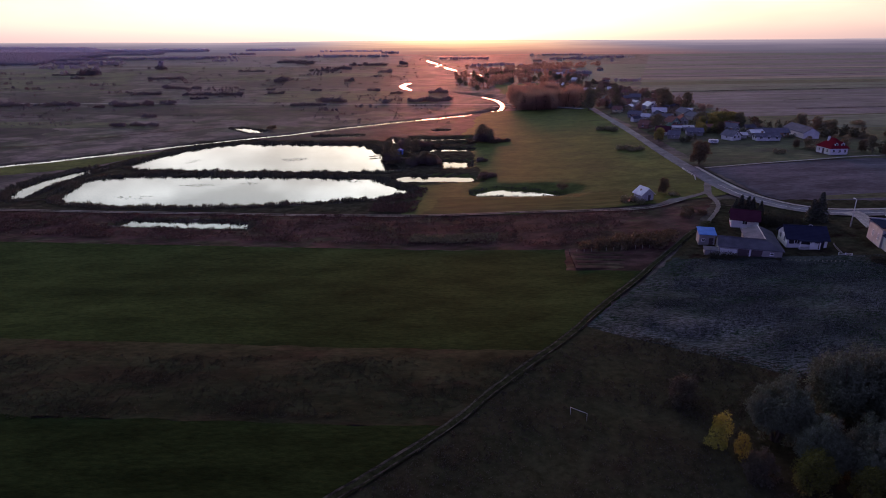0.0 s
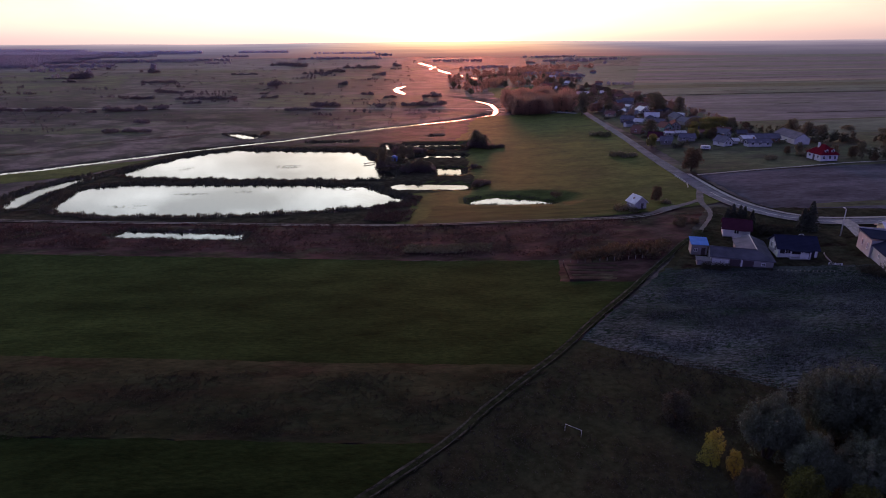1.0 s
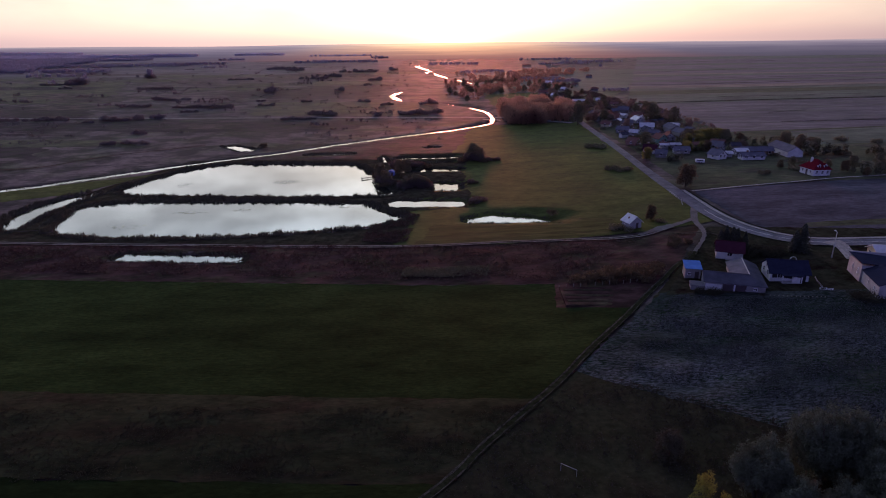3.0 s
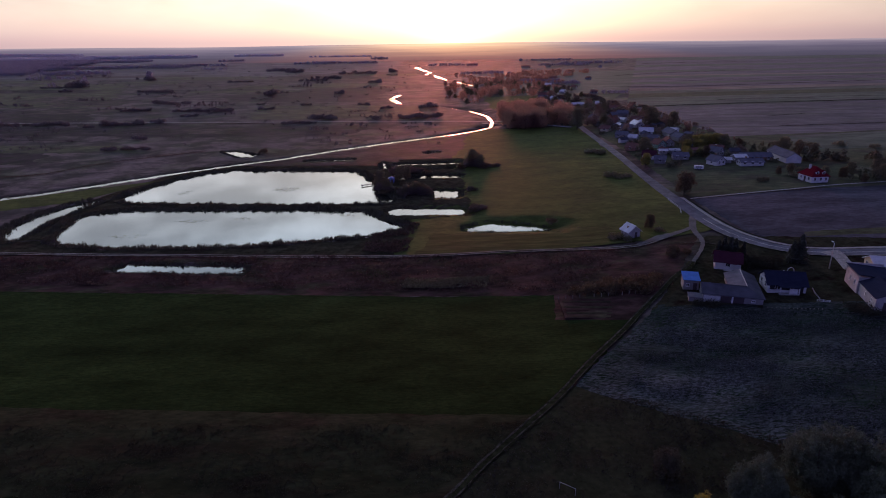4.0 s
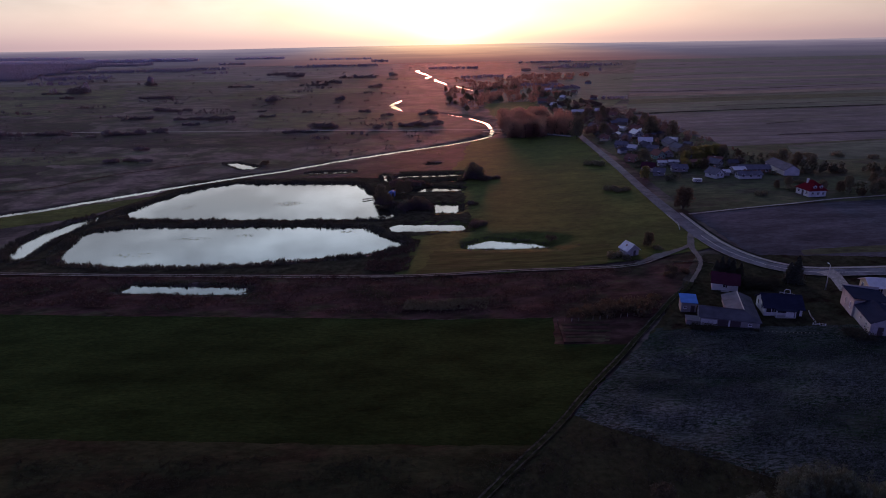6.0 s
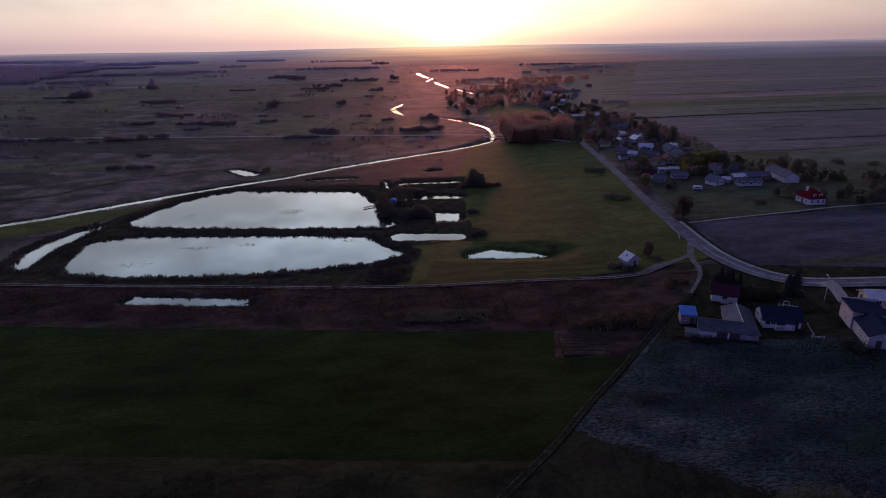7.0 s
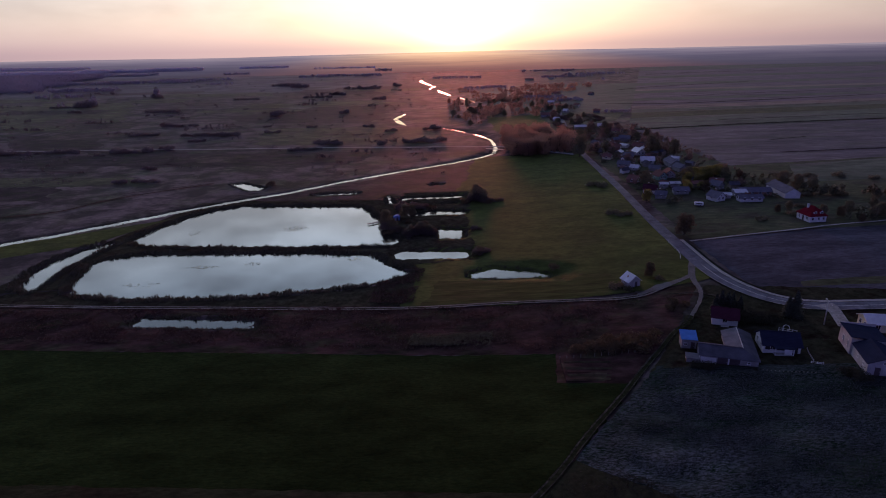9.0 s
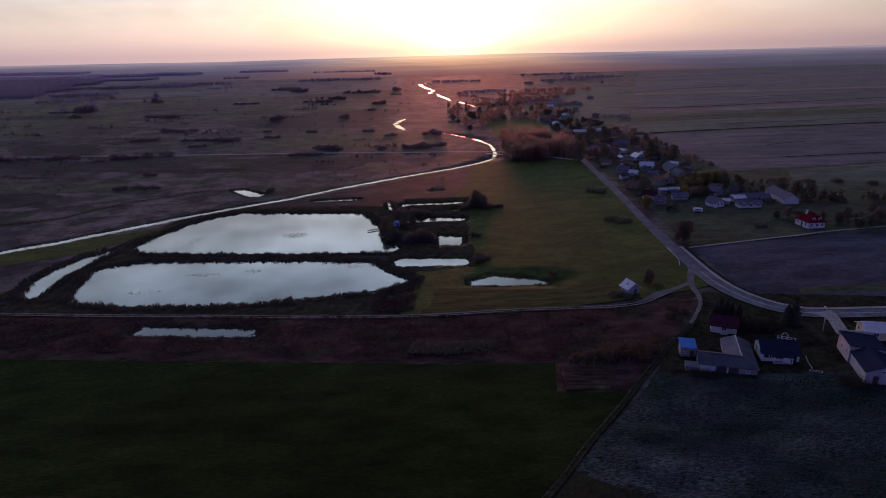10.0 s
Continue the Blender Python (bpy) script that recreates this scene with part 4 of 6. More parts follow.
def willow(name, h, r, seed, heads, plumes, label):
    """A many-stemmed willow: leaning stems that each carry a billowing head of upright, feathery plumes."""
    rnd = np.random.RandomState(seed)
    e = root(name, 0, 0, 0, label, "willow tree", z=0)
    bm = bmesh.new()
    C, S = [], []
    for k in range(heads):
        a = k * 2.4 + rnd.uniform(-0.3, 0.3)
        out = r * (0.15 if k == 0 else rnd.uniform(0.42, 0.68))
        hr, top = r * rnd.uniform(0.36, 0.5), h * (1.0 if k == 0 else rnd.uniform(0.62, 0.94))
        hz = top * rnd.uniform(0.40, 0.48)
        c = Vector((math.cos(a) * out, math.sin(a) * out, top - hz))
        tube(bm, (math.cos(a) * 0.2, math.sin(a) * 0.2, -0.3), c * 0.5, 0.30, 0.20, 6)
        tube(bm, c * 0.5, (c.x, c.y, top * 0.9), 0.20, 0.05, 6)
        for j in range(plumes):
            d = rnd.normal(size=3)
            d[2] = abs(d[2]) * 1.1 - 0.45
            d /= np.linalg.norm(d)
            q = rnd.uniform(0.72, 1.08)
            m = int(rnd.uniform(60, 130))
            core = np.array([c.x + d[0] * hr * q, c.y + d[1] * hr * q, c.z + d[2] * hz * q])
            up = rnd.uniform(-0.5, 0.5, m)
            thin = 0.42 * (1 - np.abs(up) * 1.3)
            C.append(core + np.stack([rnd.normal(0, 1, m) * thin + d[0] * up * 0.7, rnd.normal(0, 1, m) * thin + d[1] * up * 0.7, up * 2.1], 1))
            S.append(0.11 * rnd.uniform(0.6, 1.4, m))
    part("trunk", bm, M_BARK, e, flat=False)
    C = np.concatenate(C)
    C[:, 2] = np.maximum(C[:, 2], 0.3)
    cards("crown", C, np.concatenate(S), rnd, M_WILLOW, e, 1.6, 1.2)
    return e


def shrub(name, h, r, seed, leaves, leaf, material, label, category="shrub"):
    rnd = np.random.RandomState(seed)
    e = root(name, 0, 0, 0, label, category, z=0)
    bm = bmesh.new()
    tips = []
    for k in range(9):
        a, q = k * 2.4, rnd.uniform(0.25, 0.85)
        tip = Vector((math.cos(a) * r * q, math.sin(a) * r * q, h * rnd.uniform(0.35, 0.8) * (1.05 - 0.45 * q)))
        tube(bm, (math.cos(a) * 0.15, math.sin(a) * 0.15, -0.2), tip, 0.06, 0.02, 4)
        tips.append(tuple(tip))
    part("trunk", bm, M_BARK, e)
    T = np.array(tips)
    which = rnd.randint(0, 9, leaves)
    d = rnd.normal(size=(leaves, 3))
    d /= np.linalg.norm(d, axis=1)[:, None]
    C = T[which] + d * (rnd.rand(leaves) ** 0.45)[:, None] * np.array([r * 0.42, r * 0.42, h * 0.30])
    C[:, 2] = np.abs(C[:, 2]) * rnd.rand(leaves) ** 0.45 + 0.1
    cards("crown", C, leaf * (0.6 + 0.8 * rnd.rand(leaves)), rnd, material, e, 0.75)
    return e


def spruce(name, h, r, seed, label):
    rnd = np.random.RandomState(seed)
    e = root(name, 0, 0, 0, label, "spruce tree", z=0)
    part("trunk", tube(bmesh.new(), (0, 0, -0.3), (0, 0, h * 0.97), 0.2, 0.03, 7), M_BARK, e, flat=False)
    C, S = [], []
    tiers = 22
    for k in range(tiers):
        t = k / (tiers - 1)
        z, rr = h * (0.08 + 0.9 * t), r * (1 - t) ** 0.85 + 0.12
        arms = 9 if t < 0.6 else 6
        for j in range(arms):
            a = 2 * math.pi * (j + rnd.rand() * 0.6) / arms + k
            reach = rr * rnd.uniform(0.75, 1.15)
            for q in np.linspace(0.15, 1, 9):
                C.append((math.cos(a) * reach * q + rnd.normal() * 0.06, math.sin(a) * reach * q + rnd.normal() * 0.06, z - reach * 0.38 * q * q + rnd.normal() * 0.06))
                S.append(0.20 + 0.16 * (1 - q))
    cards("crown", np.array(C), np.array(S) * rnd.uniform(0.8, 1.3, len(S)), rnd, M_NEEDLE, e, 0.9, 0.8)
    return e


def plant(proto, spots, label="", group=""):
    """Copies of a plant: (x, y, size, turn) or (x, y, size, turn, widening)."""
    made = []
    for s in spots:
        x, y, size, turn = s[:4]
        wide = s[4] if len(s) > 4 else 1.0
        c = copy_thing(proto, pose(x, y, gz(x, y) - 0.05, 0, 0, turn) @ Matrix.Diagonal((size * wide, size, size, 1)))
        made.append(tagged(c, label, "", group))
    return made


def drop(ob):
    for o in (*ob.children_recursive, ob):
        bpy.data.objects.remove(o)


# ---- buildings ----
def gable_body(w, l, hw, hr, bm=None):
    """Walls with gable ends: ridge along y."""
    bm = bm or bmesh.new()
    x, y = w / 2, l / 2
    p = [(-x, -y, -0.4), (x, -y, -0.4), (x, y, -0.4), (-x, y, -0.4), (-x, -y, hw), (x, -y, hw), (x, y, hw), (-x, y, hw), (0, -y, hw + hr), (0, y, hw + hr)]
    v = [bm.verts.new(q) for q in p]
    for f in ((0, 1, 5, 8, 4), (2, 3, 7, 9, 6), (3, 0, 4, 7), (1, 2, 6, 5), (3, 2, 1, 0), (4, 8, 9, 7), (8, 5, 6, 9)):
        bm.faces.new([v[i] for i in f])
    return bm


def roof_slab(w, l, hw, hr, side, over=0.45, thick=0.16):
    """One slope of a gable roof, with its thickness and overhang."""
    bm = bmesh.new()
    x, y = w / 2, l / 2 + over
    k = hr / x
    ex = x + over
    pts = [(0.0, hw + hr + 0.03), (ex, hw - over * k + 0.03), (ex, hw - over * k + 0.03 + thick), (0.0, hw + hr + 0.03 + thick)]
    vs = [[bm.verts.new((side * px, yy, pz)) for px, pz in pts] for yy in (-y, y)]
    for i in range(4):
        j = (i + 1) % 4
        bm.faces.new((vs[0][i], vs[0][j], vs[1][j], vs[1][i]))
    bm.faces.new(vs[0][::-1])
    bm.faces.new(vs[1])
    bmesh.ops.recalc_face_normals(bm, faces=bm.faces[:])
    return bm


def window(parent, x, y, z, w, h, facing, depth=0.08):
    """A window in a wall: frame, pane and sill, facing -y, +y, -x or +x."""
    turn = {"-y": 0, "+x": 90, "+y": 180, "-x": 270}[facing]
    bm = bmesh.new()
    t = 0.09
    for a in ((-w / 2, -w / 2 + t, -h / 2, h / 2), (w / 2 - t, w / 2, -h / 2, h / 2), (-w / 2 + t, w / 2 - t, h / 2 - t, h / 2), (-w / 2 + t, w / 2 - t, -h / 2, -h / 2 + t), (-0.03, 0.03, -h / 2 + t, h / 2 - t)):
        box(bm, a[0], a[1], -depth, 0.02, a[2], a[3])
    f = part("window", bm, M_FRAME, parent)
    f.matrix_local = pose(x, y, z, 0, 0, turn)
    part("pane", boxed(-w / 2 + 0.02, w / 2 - 0.02, -depth * 0.5, 0.01, -h / 2 + 0.02, h / 2 - 0.02), M_GLASS, f)
    part("sill", boxed(-w / 2 - 0.06, w / 2 + 0.06, -depth - 0.08, 0.0, -h / 2 - 0.07, -h / 2 - 0.002), M_CONC, f)
    return f


def door(parent, x, y, w, h, facing, material=None, z=0.0):
    turn = {"-y": 0, "+x": 90, "+y": 180, "-x": 270}[facing]
    d = part("door", boxed(-w / 2, w / 2, -0.06, 0.03, z, z + h, bevel=0.015), material or M_DOOR, parent)
    d.matrix_local = pose(x, y, 0, 0, 0, turn)
    part("handle", boxed(w / 2 - 0.2, w / 2 - 0.12, -0.11, -0.062, z + h * 0.48, z + h * 0.53), M_METAL, d)
    return d


def house(name, x, y, rot, w, l, hw, hr, wall, roof, label, category="house", windows=True, chimney=True, front="-y", door_at=None, group="", attic=True):
    """A gabled building with its ridge along local y. w: gable width, l: length."""
    e = root(name, x, y, rot, label, category, group)
    part("wall", gable_body(w, l, hw, hr), wall, e)
    part("roof", roof_slab(w, l, hw, hr, -1), roof, e)
    part("roof", roof_slab(w, l, hw, hr, 1), roof, e)
    part("ridge_cap", boxed(-0.14, 0.14, -l / 2 - 0.47, l / 2 + 0.47, hw + hr + 0.14, hw + hr + 0.26, bevel=0.04), roof, e)
    if chimney:
        c = part("chimney", boxed(-0.32, 0.32, -0.32, 0.32, -0.5, 1.1, bevel=0.02), M_BRICK, e)
        c.location = (w * 0.12, l * 0.18, hw + hr * 0.86)
        part("chimney_cap", boxed(-0.4, 0.4, -0.4, 0.4, 1.1, 1.2), M_CONC, c)
    if windows:
        n = max(1, int(l / 3.2))
        for i in range(n):
            yy = -l / 2 + l * (i + 0.5) / n
            for sx, fc in ((-1, "-x"), (1, "+x")):
                if door_at == (fc, i):
                    door(e, sx * w / 2, yy, 1.0, 2.05, fc)
                else:
                    window(e, sx * w / 2, yy, 1.55, 1.2, 1.3, fc)
        for sy, fc in ((-1, "-y"), (1, "+y")):
            for xx in (-w * 0.22, w * 0.22):
                window(e, xx, sy * l / 2, 1.55, 1.1, 1.3, fc)
            if attic and hr > 1.7:
                window(e, 0, sy * l / 2, hw + hr * 0.38, 0.9, 1.0, fc)
    return e

# ---- farm by the junction ----
small_house = house("farmhouse", 78.4, 142.1, -113, 5.6, 6.2, 2.15, 1.7, M_WHITE, M_ROOF_MAROON, "small white farmhouse with a maroon metal roof", chimney=False, door_at=("+x", 1))
navy_house = house("farmhouse", 84.0, 126.5, -103, 6.4, 8.2, 2.2, 2.0, M_WHITE, M_ROOF_NAVY, "white farmhouse with a dark blue roof and porch", chimney=False, door_at=("+x", 1))
# dark panels put in for the shaded porch recess of the dark-roofed house
part("veranda_wall", boxed(3.2, 3.25, -3.7, 1.0, 0.9, 2.15, bevel=0.01), M_RECESS_SHADE, navy_house, "dark panel for the shaded porch recess")
part("veranda_wall", boxed(3.2, 3.25, 2.7, 3.5, 0.2, 2.15, bevel=0.01), M_RECESS_SHADE, navy_house, "dark panel for the shaded porch recess")
# porch of the dark-roofed house, on its field side
part("porch", boxed(3.2, 4.5, -1.8, 2.4, -0.3, 0.25, bevel=0.03), M_CONC, navy_house, "grey concrete porch step")
for yy in (-1.7, 0.3, 2.3):
    part("post", boxed(4.25, 4.4, yy - 0.07, yy + 0.07, 0.25, 2.0), M_FRAME, navy_house)
part("porch_roof", boxed(3.25, 4.8, -2.0, 2.6, 2.0, 2.12), M_ROOF_NAVY, navy_house)
part("porch_screen", boxed(3.9, 4.0, 0.5, 2.1, 0.25, 1.5, bevel=0.02), M_FRAME, navy_house, "white porch screen")
# porch step and canopy of the small house
part("porch", boxed(2.8, 3.8, -0.9, 1.1, -0.3, 0.2, bevel=0.03), M_CONC, small_house, "grey concrete porch step")
part("canopy", boxed(2.8, 3.7, 0.2, 2.0, 1.95, 2.03), M_ROOF_MAROON, small_house)


def slab(pts, thick=0.14):
    """A flat roof plane of the given corners, with its thickness below."""
    bm = bmesh.new()
    top = [bm.verts.new(q) for q in pts]
    low = [bm.verts.new((q[0], q[1], q[2] - thick)) for q in pts]
    n = len(pts)
    bm.faces.new(top)
    bm.faces.new(low[::-1])
    for i in range(n):
        bm.faces.new((top[i], low[i], low[(i + 1) % n], top[(i + 1) % n]))
    bmesh.ops.recalc_face_normals(bm, faces=bm.faces[:])
    return bm


def barn_l(x, y, rot):
    """An L-shaped barn: the front wing along local x, the side wing going back at its far end, hipped at their corner."""
    e = root("barn", x, y, rot, "long grey L-shaped barn with two dark doors", "barn")
    L, D, B, low, k, o = 12.6, 6.2, 14.2, 2.3, 0.40, 0.35
    r, top = D / 2, 2.3 + 0.40 * D / 2 + 0.16
    bm = bmesh.new()
    plan = [(0, 0), (L, 0), (L, B), (L - D, B), (L - D, D), (0, D)]
    lo, hi = [bm.verts.new((a, b, -0.4)) for a, b in plan], [bm.verts.new((a, b, low)) for a, b in plan]
    for i in range(6):
        j = (i + 1) % 6
        bm.faces.new((lo[i], lo[j], hi[j], hi[i]))
    for a, b, m in ((hi[0], hi[5], (0, r)), (hi[2], hi[3], (L - r, B))):
        bm.faces.new((a, b, bm.verts.new((*m, low + k * r))))
    bmesh.ops.recalc_face_normals(bm, faces=bm.faces[:])
    part("wall", bm, M_GREY, e)
    z = top - k * (r + o)
    planes = [[(-o, -o, z), (L + o, -o, z), (L - r, r, top), (-o, r, top)],
              [(-o, r, top), (L - r, r, top), (L - D - o, D + o, z), (-o, D + o, z)],
              [(L - r, r, top), (L - r, B + o, top), (L - D - o, B + o, z), (L - D - o, D + o, z)],
              [(L + o, -o, z), (L + o, B + o, z), (L - r, B + o, top), (L - r, r, top)]]
    for i, q in enumerate(planes):
        part("roof", slab(q), M_ROOF_OLD if i != 2 else M_ROOF_GREY, e)
    part("ridge_cap", boxed(L - r - 0.12, L - r + 0.12, r, B + o, top - 0.02, top + 0.08, bevel=0.03), M_CONC, e, "pale ridge capping")
    part("ridge_cap", boxed(-o, L - r, r - 0.12, r + 0.12, top - 0.02, top + 0.07, bevel=0.03), M_ROOF_OLD, e)
    for dx in (4.95, 7.6):
        door(e, dx, 0.0, 2.2, 2.0, "-y")
    part("pillar", boxed(6.12, 6.42, -0.08, 0.0, -0.2, 2.2), M_WHITE, e, "white painted pillar between the doors")
    part("plinth", boxed(0.2, 3.6, -0.07, -0.002, -0.3, 1.75), M_WHITE, e, "patch of pale whitewash")
    window(e, 10.6, 0.0, 1.4, 0.8, 0.6, "-y")
    return e


barn_l(63.0, 122.2, -19)
lean = root("lean_to", 61.9, 123.6, -18.5, "low grey outhouse beside the barn", "outhouse")
part("wall", boxed(-1.4, 1.4, -1.3, 1.3, -0.4, 1.2, bevel=0.02), M_GREY, lean)
part("roof", boxed(-1.6, 1.6, -1.5, 1.5, 1.2, 1.3, bevel=0.02), M_ROOF_GREY, lean)

hut = root("shed", 63.8, 130.9, -15, "small shed with a bright blue sheet roof", "shed")
bm = bmesh.new()
v = [bm.verts.new(p) for p in ((-1.75, -1.9, -0.4), (1.75, -1.9, -0.4), (1.75, 1.9, -0.4), (-1.75, 1.9, -0.4), (-1.75, -1.9, 2.6), (1.75, -1.9, 2.6), (1.75, 1.9, 3.1), (-1.75, 1.9, 3.1))]
for f in ((0, 3, 2, 1), (4, 5, 6, 7), (0, 1, 5, 4), (1, 2, 6, 5), (2, 3, 7, 6), (3, 0, 4, 7)):
    bm.faces.new([v[i] for i in f])
part("wall", bm, M_GREY, hut)
rf = part("roof", boxed(-2.0, 2.0, -2.25, 2.25, 0.0, 0.1, bevel=0.02), M_ROOF_BLUE, hut, "bright blue ribbed sheet roof")
rf.matrix_local = pose(0, 0, 2.9, math.degrees(math.atan2(0.5, 3.8)), 0, 0)
door(hut, 0.9, -1.9, 0.9, 1.9, "-y")
window(hut, -0.8, -1.9, 1.3, 0.8, 0.7, "-y")

track_hut = house("hut", 62.4, 170.6, 18, 4.2, 3.8, 2.3, 1.6, M_DULLW, M_ROOF_ZINC, "small white hut with a pale sheet roof beside the track", "hut", windows=False, chimney=False)
door(track_hut, 0.6, -1.9, 0.9, 1.95, "-y")
window(track_hut, -2.1, 0.3, 1.5, 0.7, 0.7, "-x")
part("vent", boxed(-1.35, -0.95, -0.3, 0.1, 3.0, 3.6, bevel=0.02), M_BRICK, track_hut)

# white farm building, in two steps
wb = root("farm_building", 101.2, 119.8, -18, "long white farm building with dark flat-pitched roofs", "farm building")
part("wall", boxed(-3.6, 3.6, -0.2, 7.6, -0.4, 3.9, bevel=0.02), M_DULLW, wb)
r1 = part("roof", boxed(-3.9, 3.9, -0.35, 7.9, 0, 0.16, bevel=0.02), M_ROOF_NAVY, wb)
r1.matrix_local = pose(0, 0, 4.15, 0, 4.0, 0)
part("parapet", boxed(-3.75, 3.75, 7.61, 7.85, 3.4, 4.75), M_DULLW, wb)
g2 = part("wall", gable_body(6.6, 9.6, 2.9, 1.5), M_DULLW, wb)
g2.matrix_local = pose(0.1, -5.05, 0)
for sd in (-1, 1):
    r2 = part("roof", roof_slab(6.6, 9.6, 2.9, 1.5, sd, 0.3), M_ROOF_NAVY, wb)
    r2.matrix_local = pose(0.1, -5.05, 0)
for yy in (1.6, 4.6):
    window(wb, -3.6, yy, 2.1, 0.6, 1.4, "-x")
for yy in (-7.6, -4.2):
    window(wb, -3.2, yy, 1.7, 0.7, 0.8, "-x")
window(wb, 0.0, -9.85, 3.2, 0.8, 0.7, "-y")
window(wb, 1.6, -9.85, 1.5, 0.9, 0.9, "-y")
door(wb, -1.2, -9.85, 1.1, 2.1, "-y")

house("villa", 113.6, 131.8, -102, 5.4, 9.0, 2.5, 1.3, M_CREAM, M_ROOF_ZINC, "cream house with a pale blue-grey metal roof", door_at=("+x", 1))


def lamp_post(x, y, h):
    e = root("street_lamp", x, y, 0, "concrete street lamp with an arm and small head", "street lamp")
    part("pole", tube(bmesh.new(), (0, 0, -0.3), (0, 0, h), 0.15, 0.09, 8), M_CONC, e, flat=False)
    part("arm", tube(bmesh.new(), (0, 0, h - 0.1), (-0.1, 0.5, h + 0.15), 0.045, 0.035, 6), M_METAL, e, flat=False)
    part("lamp_head", boxed(-0.25, 0.05, 0.3, 0.95, h + 0.08, h + 0.24, bevel=0.05), M_FRAME, e)
    return e


lamp_post(101.4, 135.7, 7.0)

# white pipe frame and arch behind the dark-roofed house
gf = root("pipe_trellis", 90.6, 133.2, -30, "white pipe trellis with an arch in the farm garden", "trellis")
for hh in (0.5, 1.0):
    part("rail", tube(bmesh.new(), (-2.2, 0, hh), (2.0, 0, hh), 0.05, 0.05, 6), M_FRAME, gf, flat=False)
for xx in (-2.1, -1.1, -0.1, 0.9, 1.9):
    part("post", tube(bmesh.new(), (xx, 0, -0.3), (xx, 0, 1.1), 0.06, 0.06, 6), M_FRAME, gf, flat=False)
bm = bmesh.new()
arc = [(-0.5 - 0.7 * math.cos(a), 0.5, 1.1 + 0.8 * math.sin(a)) for a in (0, 0.5, 1.05, 1.57, 2.1, 2.6, 3.14)]
for a, b in zip([(-1.2, 0.5, -0.3)] + arc, arc + [(0.2, 0.5, -0.3)]):
    tube(bm, a, b, 0.07, 0.07, 6)
part("arch", bm, M_FRAME, gf, flat=False)


def fence(name, pts, h, label, every=2.2, rails=True, material=None):
    """Posts along a line, with two rails between."""
    e = root(name, pts[0][0], pts[0][1], 0, label, "fence")
    material = material or M_WOOD
    o = Vector((pts[0][0], pts[0][1]))
    z0 = gz(*pts[0])
    for (ax, ay), (bx, by) in zip(pts, pts[1:]):
        d = math.hypot(bx - ax, by - ay)
        n = max(1, round(d / every))
        for i in range(n + 1):
            x, y = ax + (bx - ax) * i / n, ay + (by - ay) * i / n
            z = gz(x, y) - z0
            part("post", boxed(x - o.x - 0.07, x - o.x + 0.07, y - o.y - 0.07, y - o.y + 0.07, z - 0.3, z + h), material, e)
        if rails:
            for hh in (0.35, 0.85):
                part("rail", tube(bmesh.new(), (ax - o.x, ay - o.y, gz(ax, ay) - z0 + h * hh), (bx - o.x, by - o.y, gz(bx, by) - z0 + h * hh), 0.04, 0.04, 4), material, e)
    return e


fence("garden_fence", [(75.2, 116.6), (80, 115.0), (85.6, 113.8)], 0.35, "low pale garden fence round the farm lawn", every=0.8, material=M_WOOD, rails=False)
fence("plot_fence", [(31, 128.2), (38, 128.6), (45, 128.8), (50, 129.2)], 1.0, "row of pale stakes along a garden plot", every=1.6, rails=False, material=M_WOOD)
fence("guard_rail", [(88.6, 207), (88.2, 200), (87.9, 195), (86.2, 190)], 0.8, "pale guard rail beside the road", material=M_FRAME)
fence("lawn_fence", [(90.2, 124.5), (89.3, 122.4), (88.3, 119.0)], 0.5, "thin pale rail fence beside the lawn", every=2.5, material=M_CONC)
fence("paddock_fence", [(87.2, 118.1), (89.4, 117.1)], 0.6, "pale board gate by the lawn", every=1.0, material=M_FRAME)

# garden plot with dug beds
plot = root("garden_plot", 38, 121.5, -4, "dug vegetable plot with dark beds", "garden plot", kind="structure")
part("soil", boxed(-7.5, 7.5, -4.2, 6.2, -0.4, 0.20, bevel=0.05), M_HEATH, plot)
for k in range(6):
    part("bed", boxed(-6.8, 6.4 - 0.6 * (k % 3), -3.8 + 1.55 * k, -2.9 + 1.55 * k, 0.1, 0.25, bevel=0.05), M_ROUGH if k % 2 else M_HEATH, plot)

# football goal on the rough grass
goal = root("football_goal", 18.3, 64.1, -38, "small bare metal football goal on rough grass", "goal")
for sx in (-1.15, 1.15):
    part("post", tube(bmesh.new(), (sx, 0, -0.2), (sx, 0, 1.25), 0.03, 0.03, 8), M_METAL, goal, flat=False)
part("crossbar", tube(bmesh.new(), (-1.2, 0, 1.25), (1.2, 0, 1.25), 0.03, 0.03, 8), M_METAL, goal, flat=False)

# fishing jetty and the blue hut by the ponds
jetty = root("jetty", -26.6, 256.4, 32, "small wooden fishing jetty over the pond", "jetty", z=WATER_Z)
part("deck", boxed(-2.6, 2.6, -0.6, 0.6, 0.45, 0.55, bevel=0.01), M_WOOD, jetty)
for xx in (-2.3, 0, 2.3):
    for yy in (-0.5, 0.5):
        part("pile", tube(bmesh.new(), (xx, yy, -0.8), (xx, yy, 0.9), 0.07, 0.07, 6), M_WOOD, jetty)
fh = root("fishing_hut", -15.9, 260.6, -6, "small blue fishing hut among the ponds", "hut")
part("wall", gable_body(2.6, 2.6, 1.9, 0.6), M_BLUEW, fh)
for sd in (-1, 1):
    part("roof", roof_slab(2.6, 2.6, 1.9, 0.6, sd, 0.2, 0.08), M_ROOF_BLUE, fh)
door(fh, 0.5, -1.3, 0.8, 1.7, "-y")
